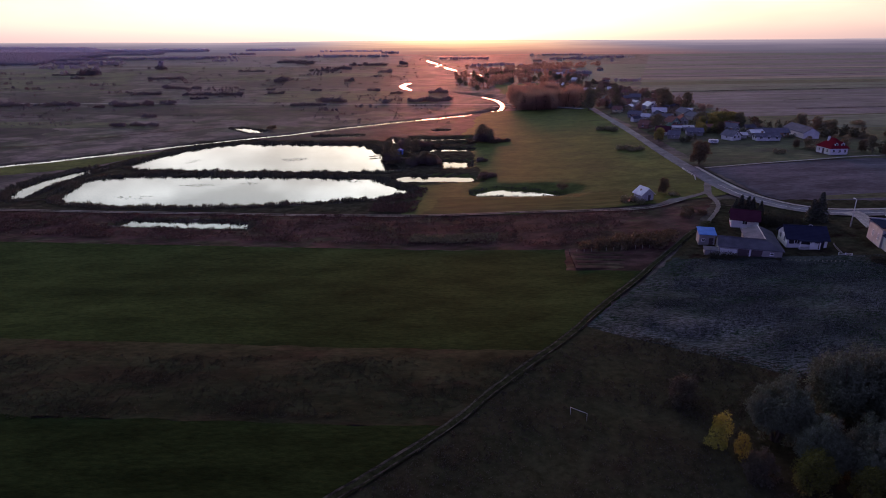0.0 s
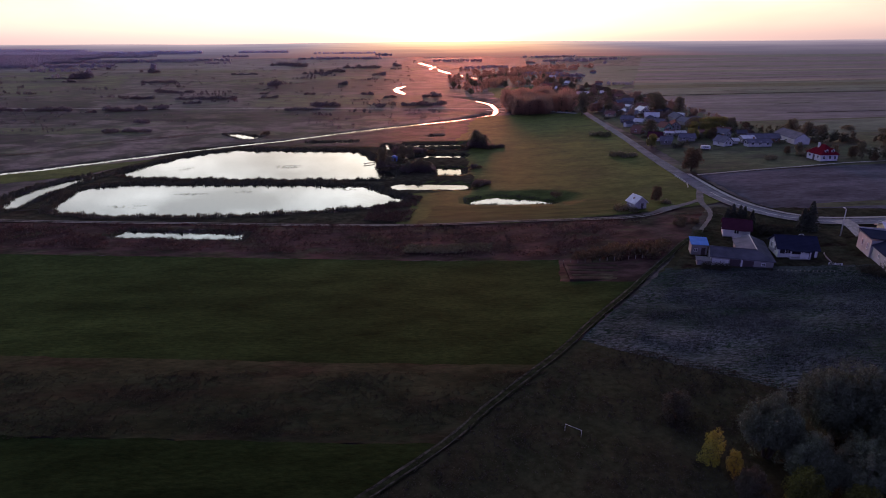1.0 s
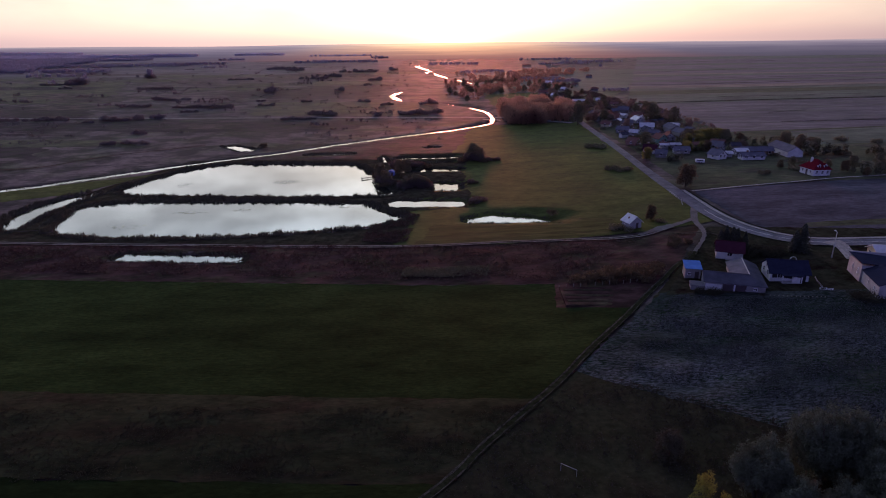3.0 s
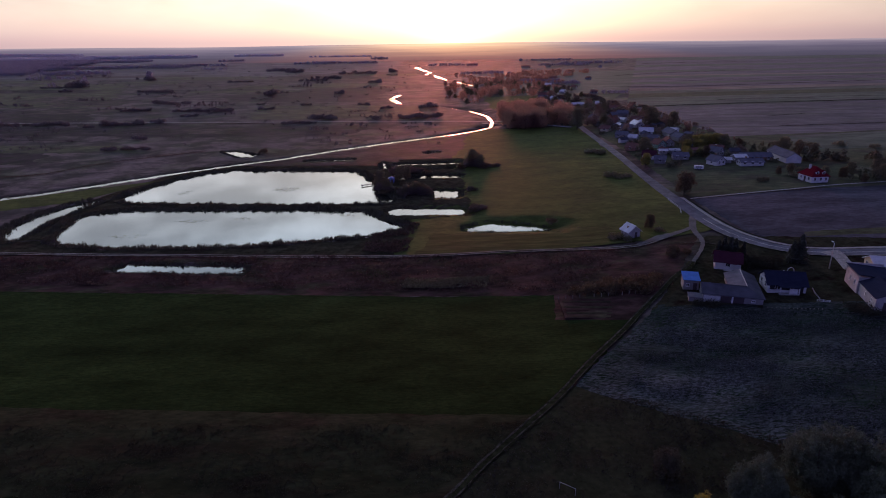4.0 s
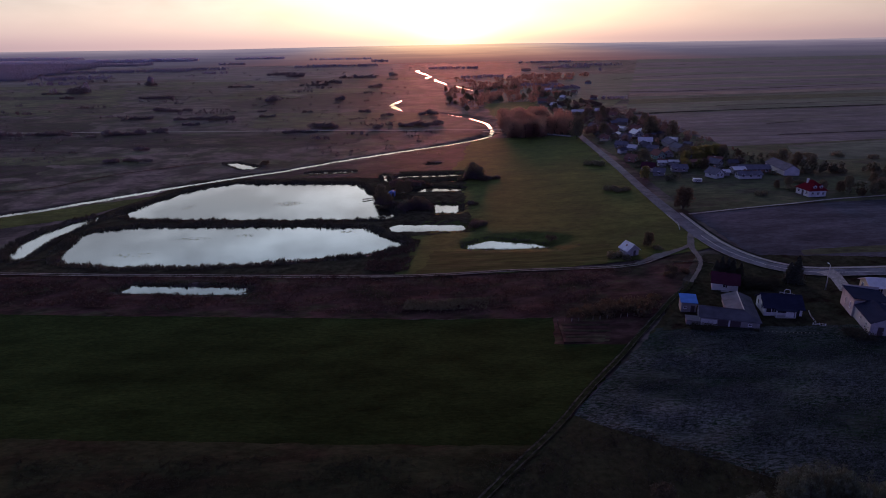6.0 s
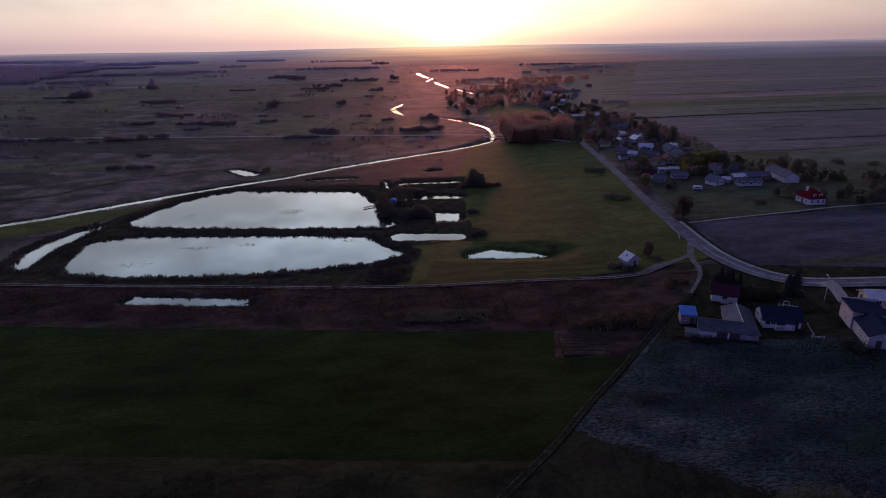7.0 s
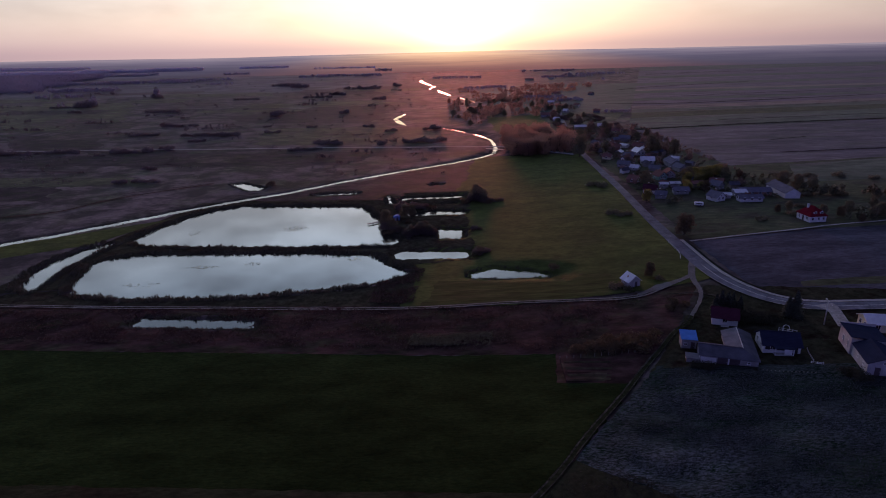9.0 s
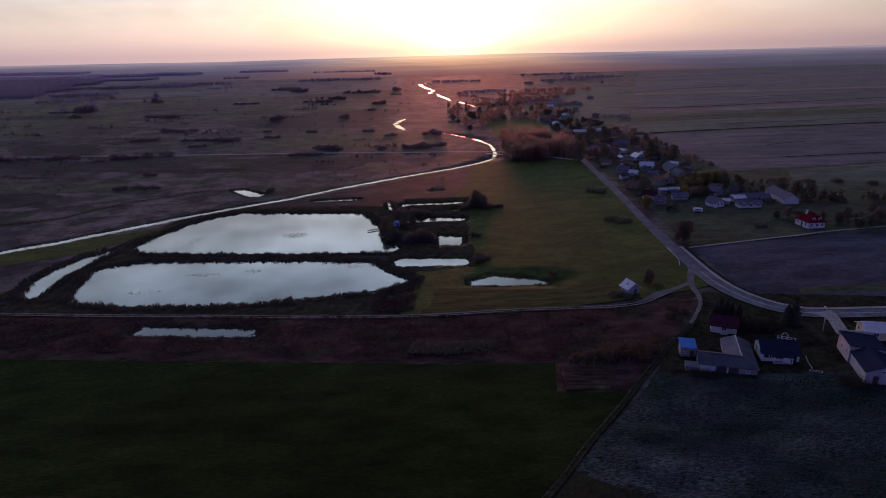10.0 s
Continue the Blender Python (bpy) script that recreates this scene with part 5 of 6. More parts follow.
window(fh, -0.6, -1.3, 1.2, 0.6, 0.6, "-y")

# ---- village along the road ----
W, G_, C_, BR = M_WHITE, M_GREY, M_CREAM, M_BRICK
VILLAGE = [
    ("barn", 166.0, 267.0, -5, 6.6, 19.0, 3.0, 2.3, W, M_ROOF_GREY, "large pale barn with a grey fibre-cement roof"),
    ("farmhouse", 144.6, 256.2, 88, 4.6, 10.0, 2.1, 1.2, W, M_ROOF_GREY, "long low white farmhouse with a grey roof"),
    ("stable", 152.0, 266.5, 86, 5.0, 14.0, 2.4, 1.6, BR, M_ROOF_GREY, "brick stable with a grey roof"),
    ("outhouse", 144.6, 265.8, 88, 4.4, 5.2, 2.5, 1.0, G_, M_ROOF_ZINC, "outhouse with a pale sheet roof"),
    ("house", 131.2, 260.6, 20, 5.0, 6.2, 2.4, 2.2, W, M_ROOF_GREY, "white gabled house with a grey roof"),
    ("house", 108.4, 281.5, 62, 5.2, 5.9, 2.4, 2.0, W, M_ROOF_MAROON, "white house with a dull maroon roof"),
    ("house", 109.6, 270.5, 64, 4.5, 4.8, 2.2, 1.6, G_, M_ROOF_GREY, "grey rendered house with a grey roof"),
    ("cottage", 119.4, 292.4, 60, 3.5, 4.0, 2.0, 1.2, BR, M_ROOF_BROWN, "small brown brick cottage with brown roof"),
    ("outhouse", 121.2, 276.0, 80, 4.9, 6.9, 2.1, 1.6, G_, M_ROOF_GREY, "grey farm outhouse with low roof"),
    ("house", 123.2, 308.5, 15, 5.1, 6.2, 2.6, 2.3, M_GREENW, M_ROOF_BROWN, "green-painted wooden house with a brown roof"),
    ("house", 108.2, 304.8, 40, 5.2, 5.9, 2.2, 2.0, BR, M_ROOF_BROWN, "brown brick house with a brown roof"),
    ("barn", 142.5, 340.0, -4, 6.0, 14.0, 2.9, 2.2, G_, M_ROOF_GREY, "grey village barn with a fibre roof"),
    ("barn", 141.5, 326.0, 6, 5.4, 8.5, 2.6, 1.9, G_, M_ROOF_GREY, "grey barn with a worn roof"),
    ("house", 131.8, 351.5, 75, 5.1, 7.7, 2.5, 2.0, W, M_ROOF_ZINC, "white house with a bright metal roof"),
    ("house", 115.6, 345.0, 55, 4.9, 6.9, 2.4, 1.7, G_, M_ROOF_GREY, "grey-walled house with a grey roof"),
    ("cottage", 118.5, 334.5, 50, 3.5, 4.6, 2.1, 1.4, M_DULLW, M_ROOF_ZINC, "small pale cottage with a metal roof"),
    ("house", 126.6, 371.0, 70, 4.8, 6.2, 2.4, 1.7, G_, M_ROOF_GREY, "grey house with a fibre roof"),
    ("house", 136.3, 381.0, 6, 5.4, 8.5, 2.6, 2.2, M_DULLW, M_ROOF_ZINC, "white gabled house with a pale roof"),
    ("house", 143.2, 401.0, 50, 5.1, 6.6, 2.6, 2.0, G_, M_ROOF_BROWN, "dull house with a brown roof"),
    ("house", 113.5, 371.5, 50, 4.6, 5.4, 2.2, 1.7, C_, M_ROOF_BROWN, "tan village house with a brown roof"),
    ("house", 128.5, 403.5, 60, 4.8, 5.9, 2.4, 1.9, C_, M_ROOF_BROWN, "cream village house with a brown roof"),
    ("barn", 145.0, 436.5, 65, 5.7, 7.7, 2.8, 2.0, G_, M_ROOF_GREY, "grey barn among village trees"),
    ("house", 120.0, 424.0, 20, 4.6, 5.4, 2.4, 1.9, M_DULLW, M_ROOF_GREY, "white-gabled village house with grey roof"),
    ("house", 129.0, 414.0, 70, 4.3, 6.2, 2.2, 1.6, M_DULLW, M_ROOF_BROWN, "low white village house with brown roof"),
    ("house", 98.0, 455.0, 60, 4.6, 5.4, 2.4, 1.9, M_DULLW, M_ROOF_BROWN, "white roadside house with brown roof"),
    ("stable", 131.0, 513.0, 85, 4.6, 10.0, 2.2, 1.4, G_, M_ROOF_ZINC, "long stable with a shining metal roof"),
    ("house", 150.0, 514.0, 70, 4.6, 6.9, 2.2, 1.7, M_DULLW, M_ROOF_ZINC, "village house with a pale roof"),
    ("house", 152.0, 480.0, 60, 4.6, 6.2, 2.2, 1.7, C_, M_ROOF_BROWN, "tan village house with brown roof"),
    ("house", 123.0, 574.0, 45, 4.6, 5.4, 2.4, 1.9, M_DULLW, M_ROOF_ZINC, "small white far house"),
    ("house", 120.0, 613.0, 70, 5.4, 9.2, 2.8, 2.0, G_, M_ROOF_BROWN, "dull far house with a brown roof"),
    ("house", 148.0, 646.0, 40, 4.6, 5.4, 2.4, 1.9, M_DULLW, M_ROOF_ZINC, "far white house with a pale roof"),
    ("house", 179.0, 637.0, 70, 4.6, 6.9, 2.4, 1.7, G_, M_ROOF_BROWN, "low far house by the fields"),
    ("house", 175.0, 708.0, 50, 4.9, 6.2, 2.6, 2.0, C_, M_ROOF_BROWN, "far village house with a pitched roof"),
    ("house", 154.0, 756.0, 70, 4.9, 7.7, 2.6, 1.9, M_DULLW, M_ROOF_ZINC, "far white house with a brown roof"),
    ("house", 192.0, 903.0, 80, 5.4, 10.8, 2.8, 2.0, C_, M_ROOF_BROWN, "far dull farm building with brown roof"),
    ("house", 239.0, 886.0, 40, 5.4, 6.9, 2.8, 2.2, G_, M_ROOF_BROWN, "far village house with a pitched roof"),
    ("house", 244.0, 1031.0, 70, 6.2, 11.6, 2.9, 2.2, C_, M_ROOF_GREY, "far farm building with grey roof"),
    ("house", 282.0, 1390.0, 60, 7.7, 12.3, 5.2, 2.3, C_, M_ROOF_BROWN, "far tall dull building"),
    ("barn", 226.0, 1361.0, 80, 6.9, 20.0, 3.4, 2.2, C_, M_ROOF_BROWN, "far long dull barn"),
    ("house", 129.9, 313.0, -12, 5.4, 8.0, 2.5, 2.2, M_DULLW, M_ROOF_BROWN, "white-gabled house with a brown roof"),
    ("outhouse", 136.8, 263.6, 80, 3.4, 4.6, 2.0, 0.8, M_DULLW, M_ROOF_ZINC, "low white outhouse with a pale roof"),
    ("house", 141.0, 281.0, 30, 4.4, 5.6, 2.6, 2.0, G_, M_ROOF_GREY, "grey house among garden trees"),
    ("outhouse", 118.4, 290.3, 85, 3.0, 3.8, 2.2, 0.6, M_DULLW, M_ROOF_ZINC, "small white box-shaped village outhouse"),
    ("outhouse", 124.3, 290.9, 85, 2.6, 4.6, 2.0, 0.6, M_DULLW, M_ROOF_ZINC, "low shed with a white roof"),
]
for nm, x, y, rot, w_, l_, hw_, hr_, wm, rm, lb in VILLAGE:
    house(nm, x, y, rot, w_, l_, hw_ * 0.88, hr_ * 0.9, wm, rm, lb, {"cottage": "house", "farmhouse": "house"}.get(nm, nm), chimney=nm in ("house", "cottage", "farmhouse"),
          group="village buildings", door_at=("+x", 0), windows=nm not in ("barn",) and y < 700)


def hip_villa(x, y, rot):
    """A square house under a steep hipped roof with two dormers on its field side."""
    e = root("house", x, y, rot, "white villa with a bright red steep hipped roof", "house", "village buildings")
    a, b, low, high, o = 3.5, 3.9, 2.8, 5.9, 0.45
    part("wall", boxed(-a, a, -b, b, -0.4, low, bevel=0.02), M_WHITE, e)
    z = low - 0.25
    c = [(-a - o, -b - o, z), (a + o, -b - o, z), (a + o, b + o, z), (-a - o, b + o, z)]
    r0, r1 = (0, -1.0, high), (0, 1.0, high)
    for q in ((c[0], c[1], r0), (c[1], c[2], r1, r0), (c[2], c[3], r1), (c[3], c[0], r0, r1)):
        part("roof", slab(q, 0.12), M_ROOF_RED, e)
    ch = part("chimney", boxed(-0.35, 0.35, -0.3, 0.3, 4.6, 6.3, bevel=0.02), M_WHITE, e, "white rendered chimney")
    ch.location = (-1.2, 1.2, 0)
    part("chimney_cap", boxed(-0.42, 0.42, -0.38, 0.38, 6.3, 6.4), M_CONC, ch)
    for dx in (-1.2, 1.4):
        d = part("dormer", gable_body(1.2, 1.8, 1.0, 0.5), M_WHITE, e)
        d.matrix_local = pose(dx, -2.6, 3.2)
        for sd in (-1, 1):
            part("dormer_roof", roof_slab(1.2, 1.8, 1.0, 0.5, sd, 0.15, 0.08), M_ROOF_RED, d)
        part("pane", boxed(-0.35, 0.35, -0.95, -0.88, 0.25, 0.9), M_GLASS, d)
    for dx in (-2.2, 0.2, 2.3):
        window(e, dx, -b, 1.45, 1.0, 1.3, "-y")
    for dy in (-2.3, 2.2):
        window(e, -a, dy, 1.45, 1.0, 1.3, "-x")
    door(e, -a, 0.0, 1.0, 2.05, "-x")
    return e


hip_villa(152.9, 224.2, 4)
# small sheds and lean-tos between the houses
rq = random.Random(5)
taken = [(v_[1], v_[2]) for v_ in VILLAGE] + [(119.8, 252.4), (122, 260), (126, 263), (152.9, 224.2)]
while len(taken) < len(VILLAGE) + 25:
    y = rq.uniform(262, 440)
    x = 106 + (y - 250) * 0.04 + rq.uniform(0, 44)
    if any(math.hypot(x - px, y - py) < 7.5 for px, py in taken):
        continue
    taken.append((x, y))
    house("shed", x, y, rq.uniform(0, 180), rq.uniform(2.6, 4.2), rq.uniform(3, 6), rq.uniform(1.8, 2.4), rq.uniform(0.5, 1.3), rq.choice((M_WOOD, G_, W, BR)), rq.choice((M_ROOF_ZINC, M_ROOF_OLD, M_ROOF_GREY, M_ROOF_BROWN)),
          "small weathered village shed with a low roof", "shed", windows=False, chimney=False, group="village sheds")
for k in range(46):
    y = rq.uniform(258, 400)
    x = 107 + (y - 250) * 0.04 + rq.uniform(0, 40)
    if any(math.hypot(x - px, y - py) < 5.5 for px, py in taken):
        continue
    st = root("woodpile", x, y, rq.uniform(0, 180), "low stack of sawn boards under a pale sheet", "woodpile", "yard clutter")
    lw = rq.uniform(0.8, 1.8)
    part("stack", boxed(-lw, lw, -0.6, 0.6, -0.1, 0.9, bevel=0.05), M_WOOD, st)
    sh = part("cover", boxed(-lw - 0.12, lw + 0.12, -0.75, 0.75, 0.0, 0.06, bevel=0.02), rq.choice((M_ROOF_ZINC, M_CONC, M_ROOF_OLD)), st)
    sh.matrix_local = pose(0, 0, 0.95, rq.uniform(-6, 6), rq.uniform(-3, 3), 0)
caravan = root("caravan", 119.8, 252.4, -14, "small white caravan parked on the grass", "caravan")
part("body", boxed(-1.9, 1.9, -0.9, 0.9, 0.45, 1.85, bevel=0.16), M_FRAME, caravan)
part("window", boxed(-1.2, 1.2, -0.94, -0.88, 1.1, 1.5), M_GLASS, caravan)
for xx in (-0.5, 0.5):
    for yy in (-1.0, 1.0):
        part("wheel", tube(bmesh.new(), (xx, yy - 0.1, 0.35), (xx, yy + 0.1, 0.35), 0.35, 0.35, 12), M_DOOR, caravan)

# ---- trees ----
t_green = tree("tree", 10, 4.4, 1, 2400, 0.36, M_LEAF, "leafy green village tree among houses")
t_tall = tree("tree", 14, 5.4, 2, 3000, 0.42, M_LEAF, "tall dark green leafy tree", lobes=44)
t_river = tree("tree", 13, 5.6, 12, 1700, 0.40, M_RIVERLEAF_HAZE, "tall leafy riverside tree, evening haze reddening its leaf colour", lobes=44, low=0.04)
t_brown = tree("tree", 10, 4.4, 13, 2000, 0.36, M_VILLEAF_HAZE, "leafy village tree, leaf colour reddened for haze")
t_autumn = tree("tree", 8, 3.4, 3, 2600, 0.34, M_OLIVE, "autumn tree with yellow-green leaves")
t_russet = tree("tree", 9, 3.4, 4, 2200, 0.34, M_RUSSET, "russet brown autumn tree with thin leaves")
s_dark = shrub("shrub", 3.0, 2.8, 5, 700, 0.26, M_LEAF, "dark green leafy garden shrub")
s_thick = shrub("thicket", 4.6, 3.8, 7, 4200, 0.20, M_THICK, "dense dark brown waterside thicket", "thicket")
s_rust = shrub("shrub", 2.6, 2.6, 6, 650, 0.25, M_RUSSET, "brown dry leafy wild shrub")

s_farm = shrub("shrub", 3.0, 2.6, 10, 1100, 0.20, M_DUSK, "dark leafy farmyard shrub")
s_marsh = shrub("thicket", 3.4, 3.0, 9, 900, 0.26, M_MARSHB, "willow thicket on the marsh, haze greyed into its leaves", "thicket")

plant(t_russet, [(97.6, 214.5, 0.95, 20, 1.4)], "round russet tree beside the road")
plant(t_russet, [(70.5, 176.5, 0.55, 10)], "small bare-looking tree beside the hut")
plant(t_tall, [(98.5, 384, 1.05, 0), (144, 379, 0.95, 30), (155, 369, 0.8, 80), (149, 384, 0.7, 140), (170, 275, 0.66, 10, 1.2), (176, 272, 0.6, 60, 1.2), (182, 270, 0.5, 110, 1.3)], group="village trees")
plant(t_autumn, [(132, 294, 0.8, 0), (137, 293, 0.75, 60), (143, 301, 0.9, 120), (147, 303, 0.9, 200), (153, 308, 0.8, 20), (127, 283, 0.6, 90), (133, 281, 0.55, 10), (157, 312, 0.7, 70), (101, 265.5, 0.75, 30), (126, 278, 0.6, 20), (140, 297, 0.7, 310)], group="village trees")
rnd = random.Random(11)
for k in range(110):
    y = rnd.uniform(262, 720)
    x = 104 + (y - 250) * 0.03 + rnd.uniform(0, 62) * (1 - 0.25 * (y > 450))
    if any(math.hypot(x - v_[1], y - v_[2]) < 8 for v_ in VILLAGE):
        continue
    # past 330 m most trees take the haze-reddened leaves
    plant(rnd.choice((t_brown, t_brown, t_green) if y > 330 else (t_green, t_green, t_autumn, t_russet, s_dark)), [(x, y, rnd.uniform(0.42, 0.8), rnd.uniform(0, 360), rnd.uniform(1.0, 1.3))], group="village trees")
for k in range(135):
    y = rnd.uniform(262, 620)
    x = 104 + (y - 250) * 0.03 + rnd.uniform(0, 55)
    if any(math.hypot(x - v_[1], y - v_[2]) < 6 for v_ in VILLAGE):
        continue
    plant(rnd.choice((s_dark, s_dark, s_rust, s_thick)), [(x, y, rnd.uniform(0.5, 0.9), rnd.uniform(0, 360), rnd.uniform(1, 1.8))], group="village shrubs")
# trees round the red-roofed villa and along the lane
for x, y, s in ((160, 228, 0.5), (166, 226, 0.55), (172, 230, 0.6), (178, 224, 0.5), (170, 219, 0.4), (184, 228, 0.55), (190, 240, 0.5), (146, 236, 0.4), (152, 238, 0.45), (196, 232, 0.5), (204, 236, 0.6), (188, 222, 0.4)):
    plant(rnd.choice((t_green, t_russet)), [(x, y, s, rnd.uniform(0, 360))], group="garden trees")
for x, y, s in ((134, 226.5, 0.8), (150, 232, 0.9), (160, 243, 0.7), (175, 262, 1.0), (190, 262, 1.1), (205, 258, 1.0), (215, 300, 1.2), (200, 300, 1.0), (184, 304, 0.9), (228, 292, 1.0)):
    plant(s_dark, [(x, y, s * 0.95, rnd.uniform(0, 360), 1.7)], "low leafy garden bush on the plots", "garden bushes")

# spruces in the farm garden
sp = spruce("spruce", 5.6, 1.95, 8, "young dark spruce in the farm garden")
plant(sp, [(79.2, 148.8, 0.9, 0), (80.8, 149.2, 1.05, 20), (82.4, 148.6, 1.0, 40), (84.0, 149.2, 0.9, 80), (85.8, 148.4, 0.75, 120), (97.0, 141.4, 1.35, 10), (95.4, 141.8, 1.05, 60)], group="garden spruces")
plant(s_farm, [(84.5, 141.6, 1.35, 0), (87.2, 139.4, 1.15, 70), (90.5, 141.0, 0.8, 30, 1.3)], "dark round garden shrub beside the farmhouse", "farmyard shrubs")
plant(s_farm, [(64.0, 119.6, 0.7, 0, 1.2), (61.2, 120.6, 0.6, 60), (73.6, 117.0, 0.3, 40), (91.6, 112.6, 0.8, 0), (92.6, 110.0, 1.0, 80), (89.5, 143, 0.7, 0, 2.0)], group="farmyard shrubs")

# russet thicket by the garden plot and along the field track
for x, y, s in ((36, 131.5, 0.9), (40, 132, 1.1), (44, 131.5, 1.25), (48, 132.5, 1.3), (52, 131, 1.3), (55, 133.5, 1.2), (51, 134.8, 1.2), (45, 135.5, 1.0), (58, 138, 0.8), (68, 152, 0.7), (70, 156, 0.8), (73, 154, 0.6)):
    plant(s_rust, [(x, y, s, rnd.uniform(0, 360))], group="dry thicket")
plant(s_dark, [(57.5, 169.5, 0.8, 0, 1.6), (60.5, 167, 0.6, 40, 1.5), (72.5, 173.2, 0.6, 90, 1.4)], group="track shrubs")

# trees round the small ponds
plant(t_green, [(23, 290, 0.85, 0, 1.1), (26.5, 288, 0.65, 70, 1.2), (-4.5, 238, 0.55, 30, 1.5), (-9, 236.5, 0.48, 80, 1.4), (-1, 237, 0.45, 10, 1.3), (-17, 246, 0.5, 50, 1.3)], "brown-green bushy tree beside the pools", "pond trees")
plant(t_tall, [(-20.5, 252, 0.55, 0), (-12.5, 263, 0.5, 60), (-9, 266, 0.45, 130)], "dark leafy tree beside the ponds", "pond trees")
for x, y, s in ((-5, 238.5, 1.05), (-9.5, 236.5, 0.9), (-1, 236.5, 0.85), (-20, 247, 0.8), (-16, 243, 0.7), (-14, 286, 0.7), (-9, 281, 0.85), (-5, 279, 0.75), (-15, 279, 0.85), (-3, 283, 0.5), (-9, 268, 0.6), (22.5, 290, 1.35), (25.5, 287.5, 1.0), (30, 286, 0.6), (35, 286.5, 0.5), (17.5, 210, 0.6), (20.5, 211, 0.5), (18.5, 241, 0.5)):
    plant(s_thick, [(x, y, s, rnd.uniform(0, 360), 1.15)], group="pond thickets")
for x, y, s in ((-14, 243, 1.0), (-18, 240, 0.9), (-22, 256, 1.1), (-3, 252, 0.8), (1, 278, 0.9), (-10, 256, 0.9), (20, 240, 0.7), (17, 209, 0.9), (18, 214, 0.8), (17, 287, 1.0), (28, 284, 1.0), (33, 286, 0.8), (24, 297, 0.8), (-94, 342, 1.2), (42, 190, 0.8)):
    plant(s_rust, [(x, y, s, rnd.uniform(0, 360), 1.3)], group="waterside shrubs")
plant(s_dark, [(84, 246, 0.9, 0, 2.2), (80, 250, 0.9, 0, 1.8), (90, 300, 1.1, 40, 1.8), (86, 304, 1.0, 0, 2)], group="pasture shrubs")

# wood by the bridge
for k in range(75):
    x, y = rnd.uniform(58, 99), rnd.uniform(402, 485)
    if math.hypot(x - 50, y - 445) < 9 or y > 480 - 0.5 * abs(x - 70):
        continue
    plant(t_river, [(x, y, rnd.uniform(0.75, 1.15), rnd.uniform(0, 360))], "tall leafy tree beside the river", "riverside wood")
UNDER = [(rnd.uniform(57, 100), rnd.uniform(400, 482), rnd.uniform(3, 8), rnd.uniform(3, 6), rnd.uniform(3, 6)) for k in range(90)]
for k in range(80):
    y = rnd.uniform(490, 1150)
    UNDER.append((rnd.uniform(66 if y < 570 else 26, 85 + (y - 480) * 0.26), y, rnd.uniform(6, 22), rnd.uniform(3, 6), rnd.uniform(2.5, 6)))
UNDER += [(120, 900, 110, 24, 8), (95, 830, 60, 24, 8), (180, 985, 130, 34, 8), (150, 790, 70, 20, 7), (230, 1080, 120, 30, 9), (90, 720, 40, 24, 8), (130, 690, 50, 20, 7)]
UNDER = [u for u in UNDER if not (58 < u[0] < 108 and 525 < u[1] < 640) and float(dist_line(np.array([u[0]]), np.array([u[1]]), RIVER)[0]) > 9 + min(u[2], 24) / 2]
for k in range(120):
    y = rnd.uniform(480, 900)
    x = rnd.uniform(62 if y < 570 else 24, 80 + (y - 480) * 0.25)
    if float(dist_line(np.array([x]), np.array([y]), RIVER)[0]) < 11 or (60 < x < 108 and 530 < y < 635):
        continue
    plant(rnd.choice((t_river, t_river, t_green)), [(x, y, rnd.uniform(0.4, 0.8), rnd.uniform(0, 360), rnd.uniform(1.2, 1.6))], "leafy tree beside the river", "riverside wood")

# shrubs and thickets on the marsh: place, length and height
MARSH = [(-525, 930, 33, 18), (-479, 1081, 12, 20), (-537, 915, 65, 5), (-485, 837, 25, 6), (-354, 808, 50, 5), (-267, 646, 43, 6), (-275, 577, 33, 5), (-223, 568, 25, 5), (-195, 563, 37, 6), (-206, 529, 20, 5),
         (-330, 481, 36, 6), (-295, 481, 29, 5), (-259, 465, 11, 4), (-239, 479, 33, 7), (-216, 486, 16, 6), (-191, 401, 11, 4.5), (-180, 360, 31, 3.5), (-184, 736, 19, 11), (-102, 738, 19, 11)]
MARSH += [(-296, 995, 42, 5), (-182, 998, 52, 8), (-168, 622, 8, 4), (-199, 628, 8, 3), (-151, 575, 18, 4.5), (-119, 609, 10, 5), (-84, 493, 23, 6), (-98, 469, 30, 4), (-39, 486, 8, 6), (-61, 603, 16, 6), (-37, 568, 12, 5),
          (-13, 492, 20, 6), (5, 494, 20, 8), (1, 569, 18, 7), (-76, 935, 19, 10), (-158, 1053, 33, 9), (-66, 1262, 13, 13), (-319, 1352, 57, 11), (-266, 1275, 27, 14), (-128, 1193, 73, 10)]
for x, y, wide, h in MARSH:
    s = h / 3.6
    n = max(1, round(wide / (4.4 * s)))
    for i in range(n):
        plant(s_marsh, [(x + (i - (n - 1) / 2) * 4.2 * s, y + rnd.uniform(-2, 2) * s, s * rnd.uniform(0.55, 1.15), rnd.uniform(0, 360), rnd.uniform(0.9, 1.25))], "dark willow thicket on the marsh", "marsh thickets")

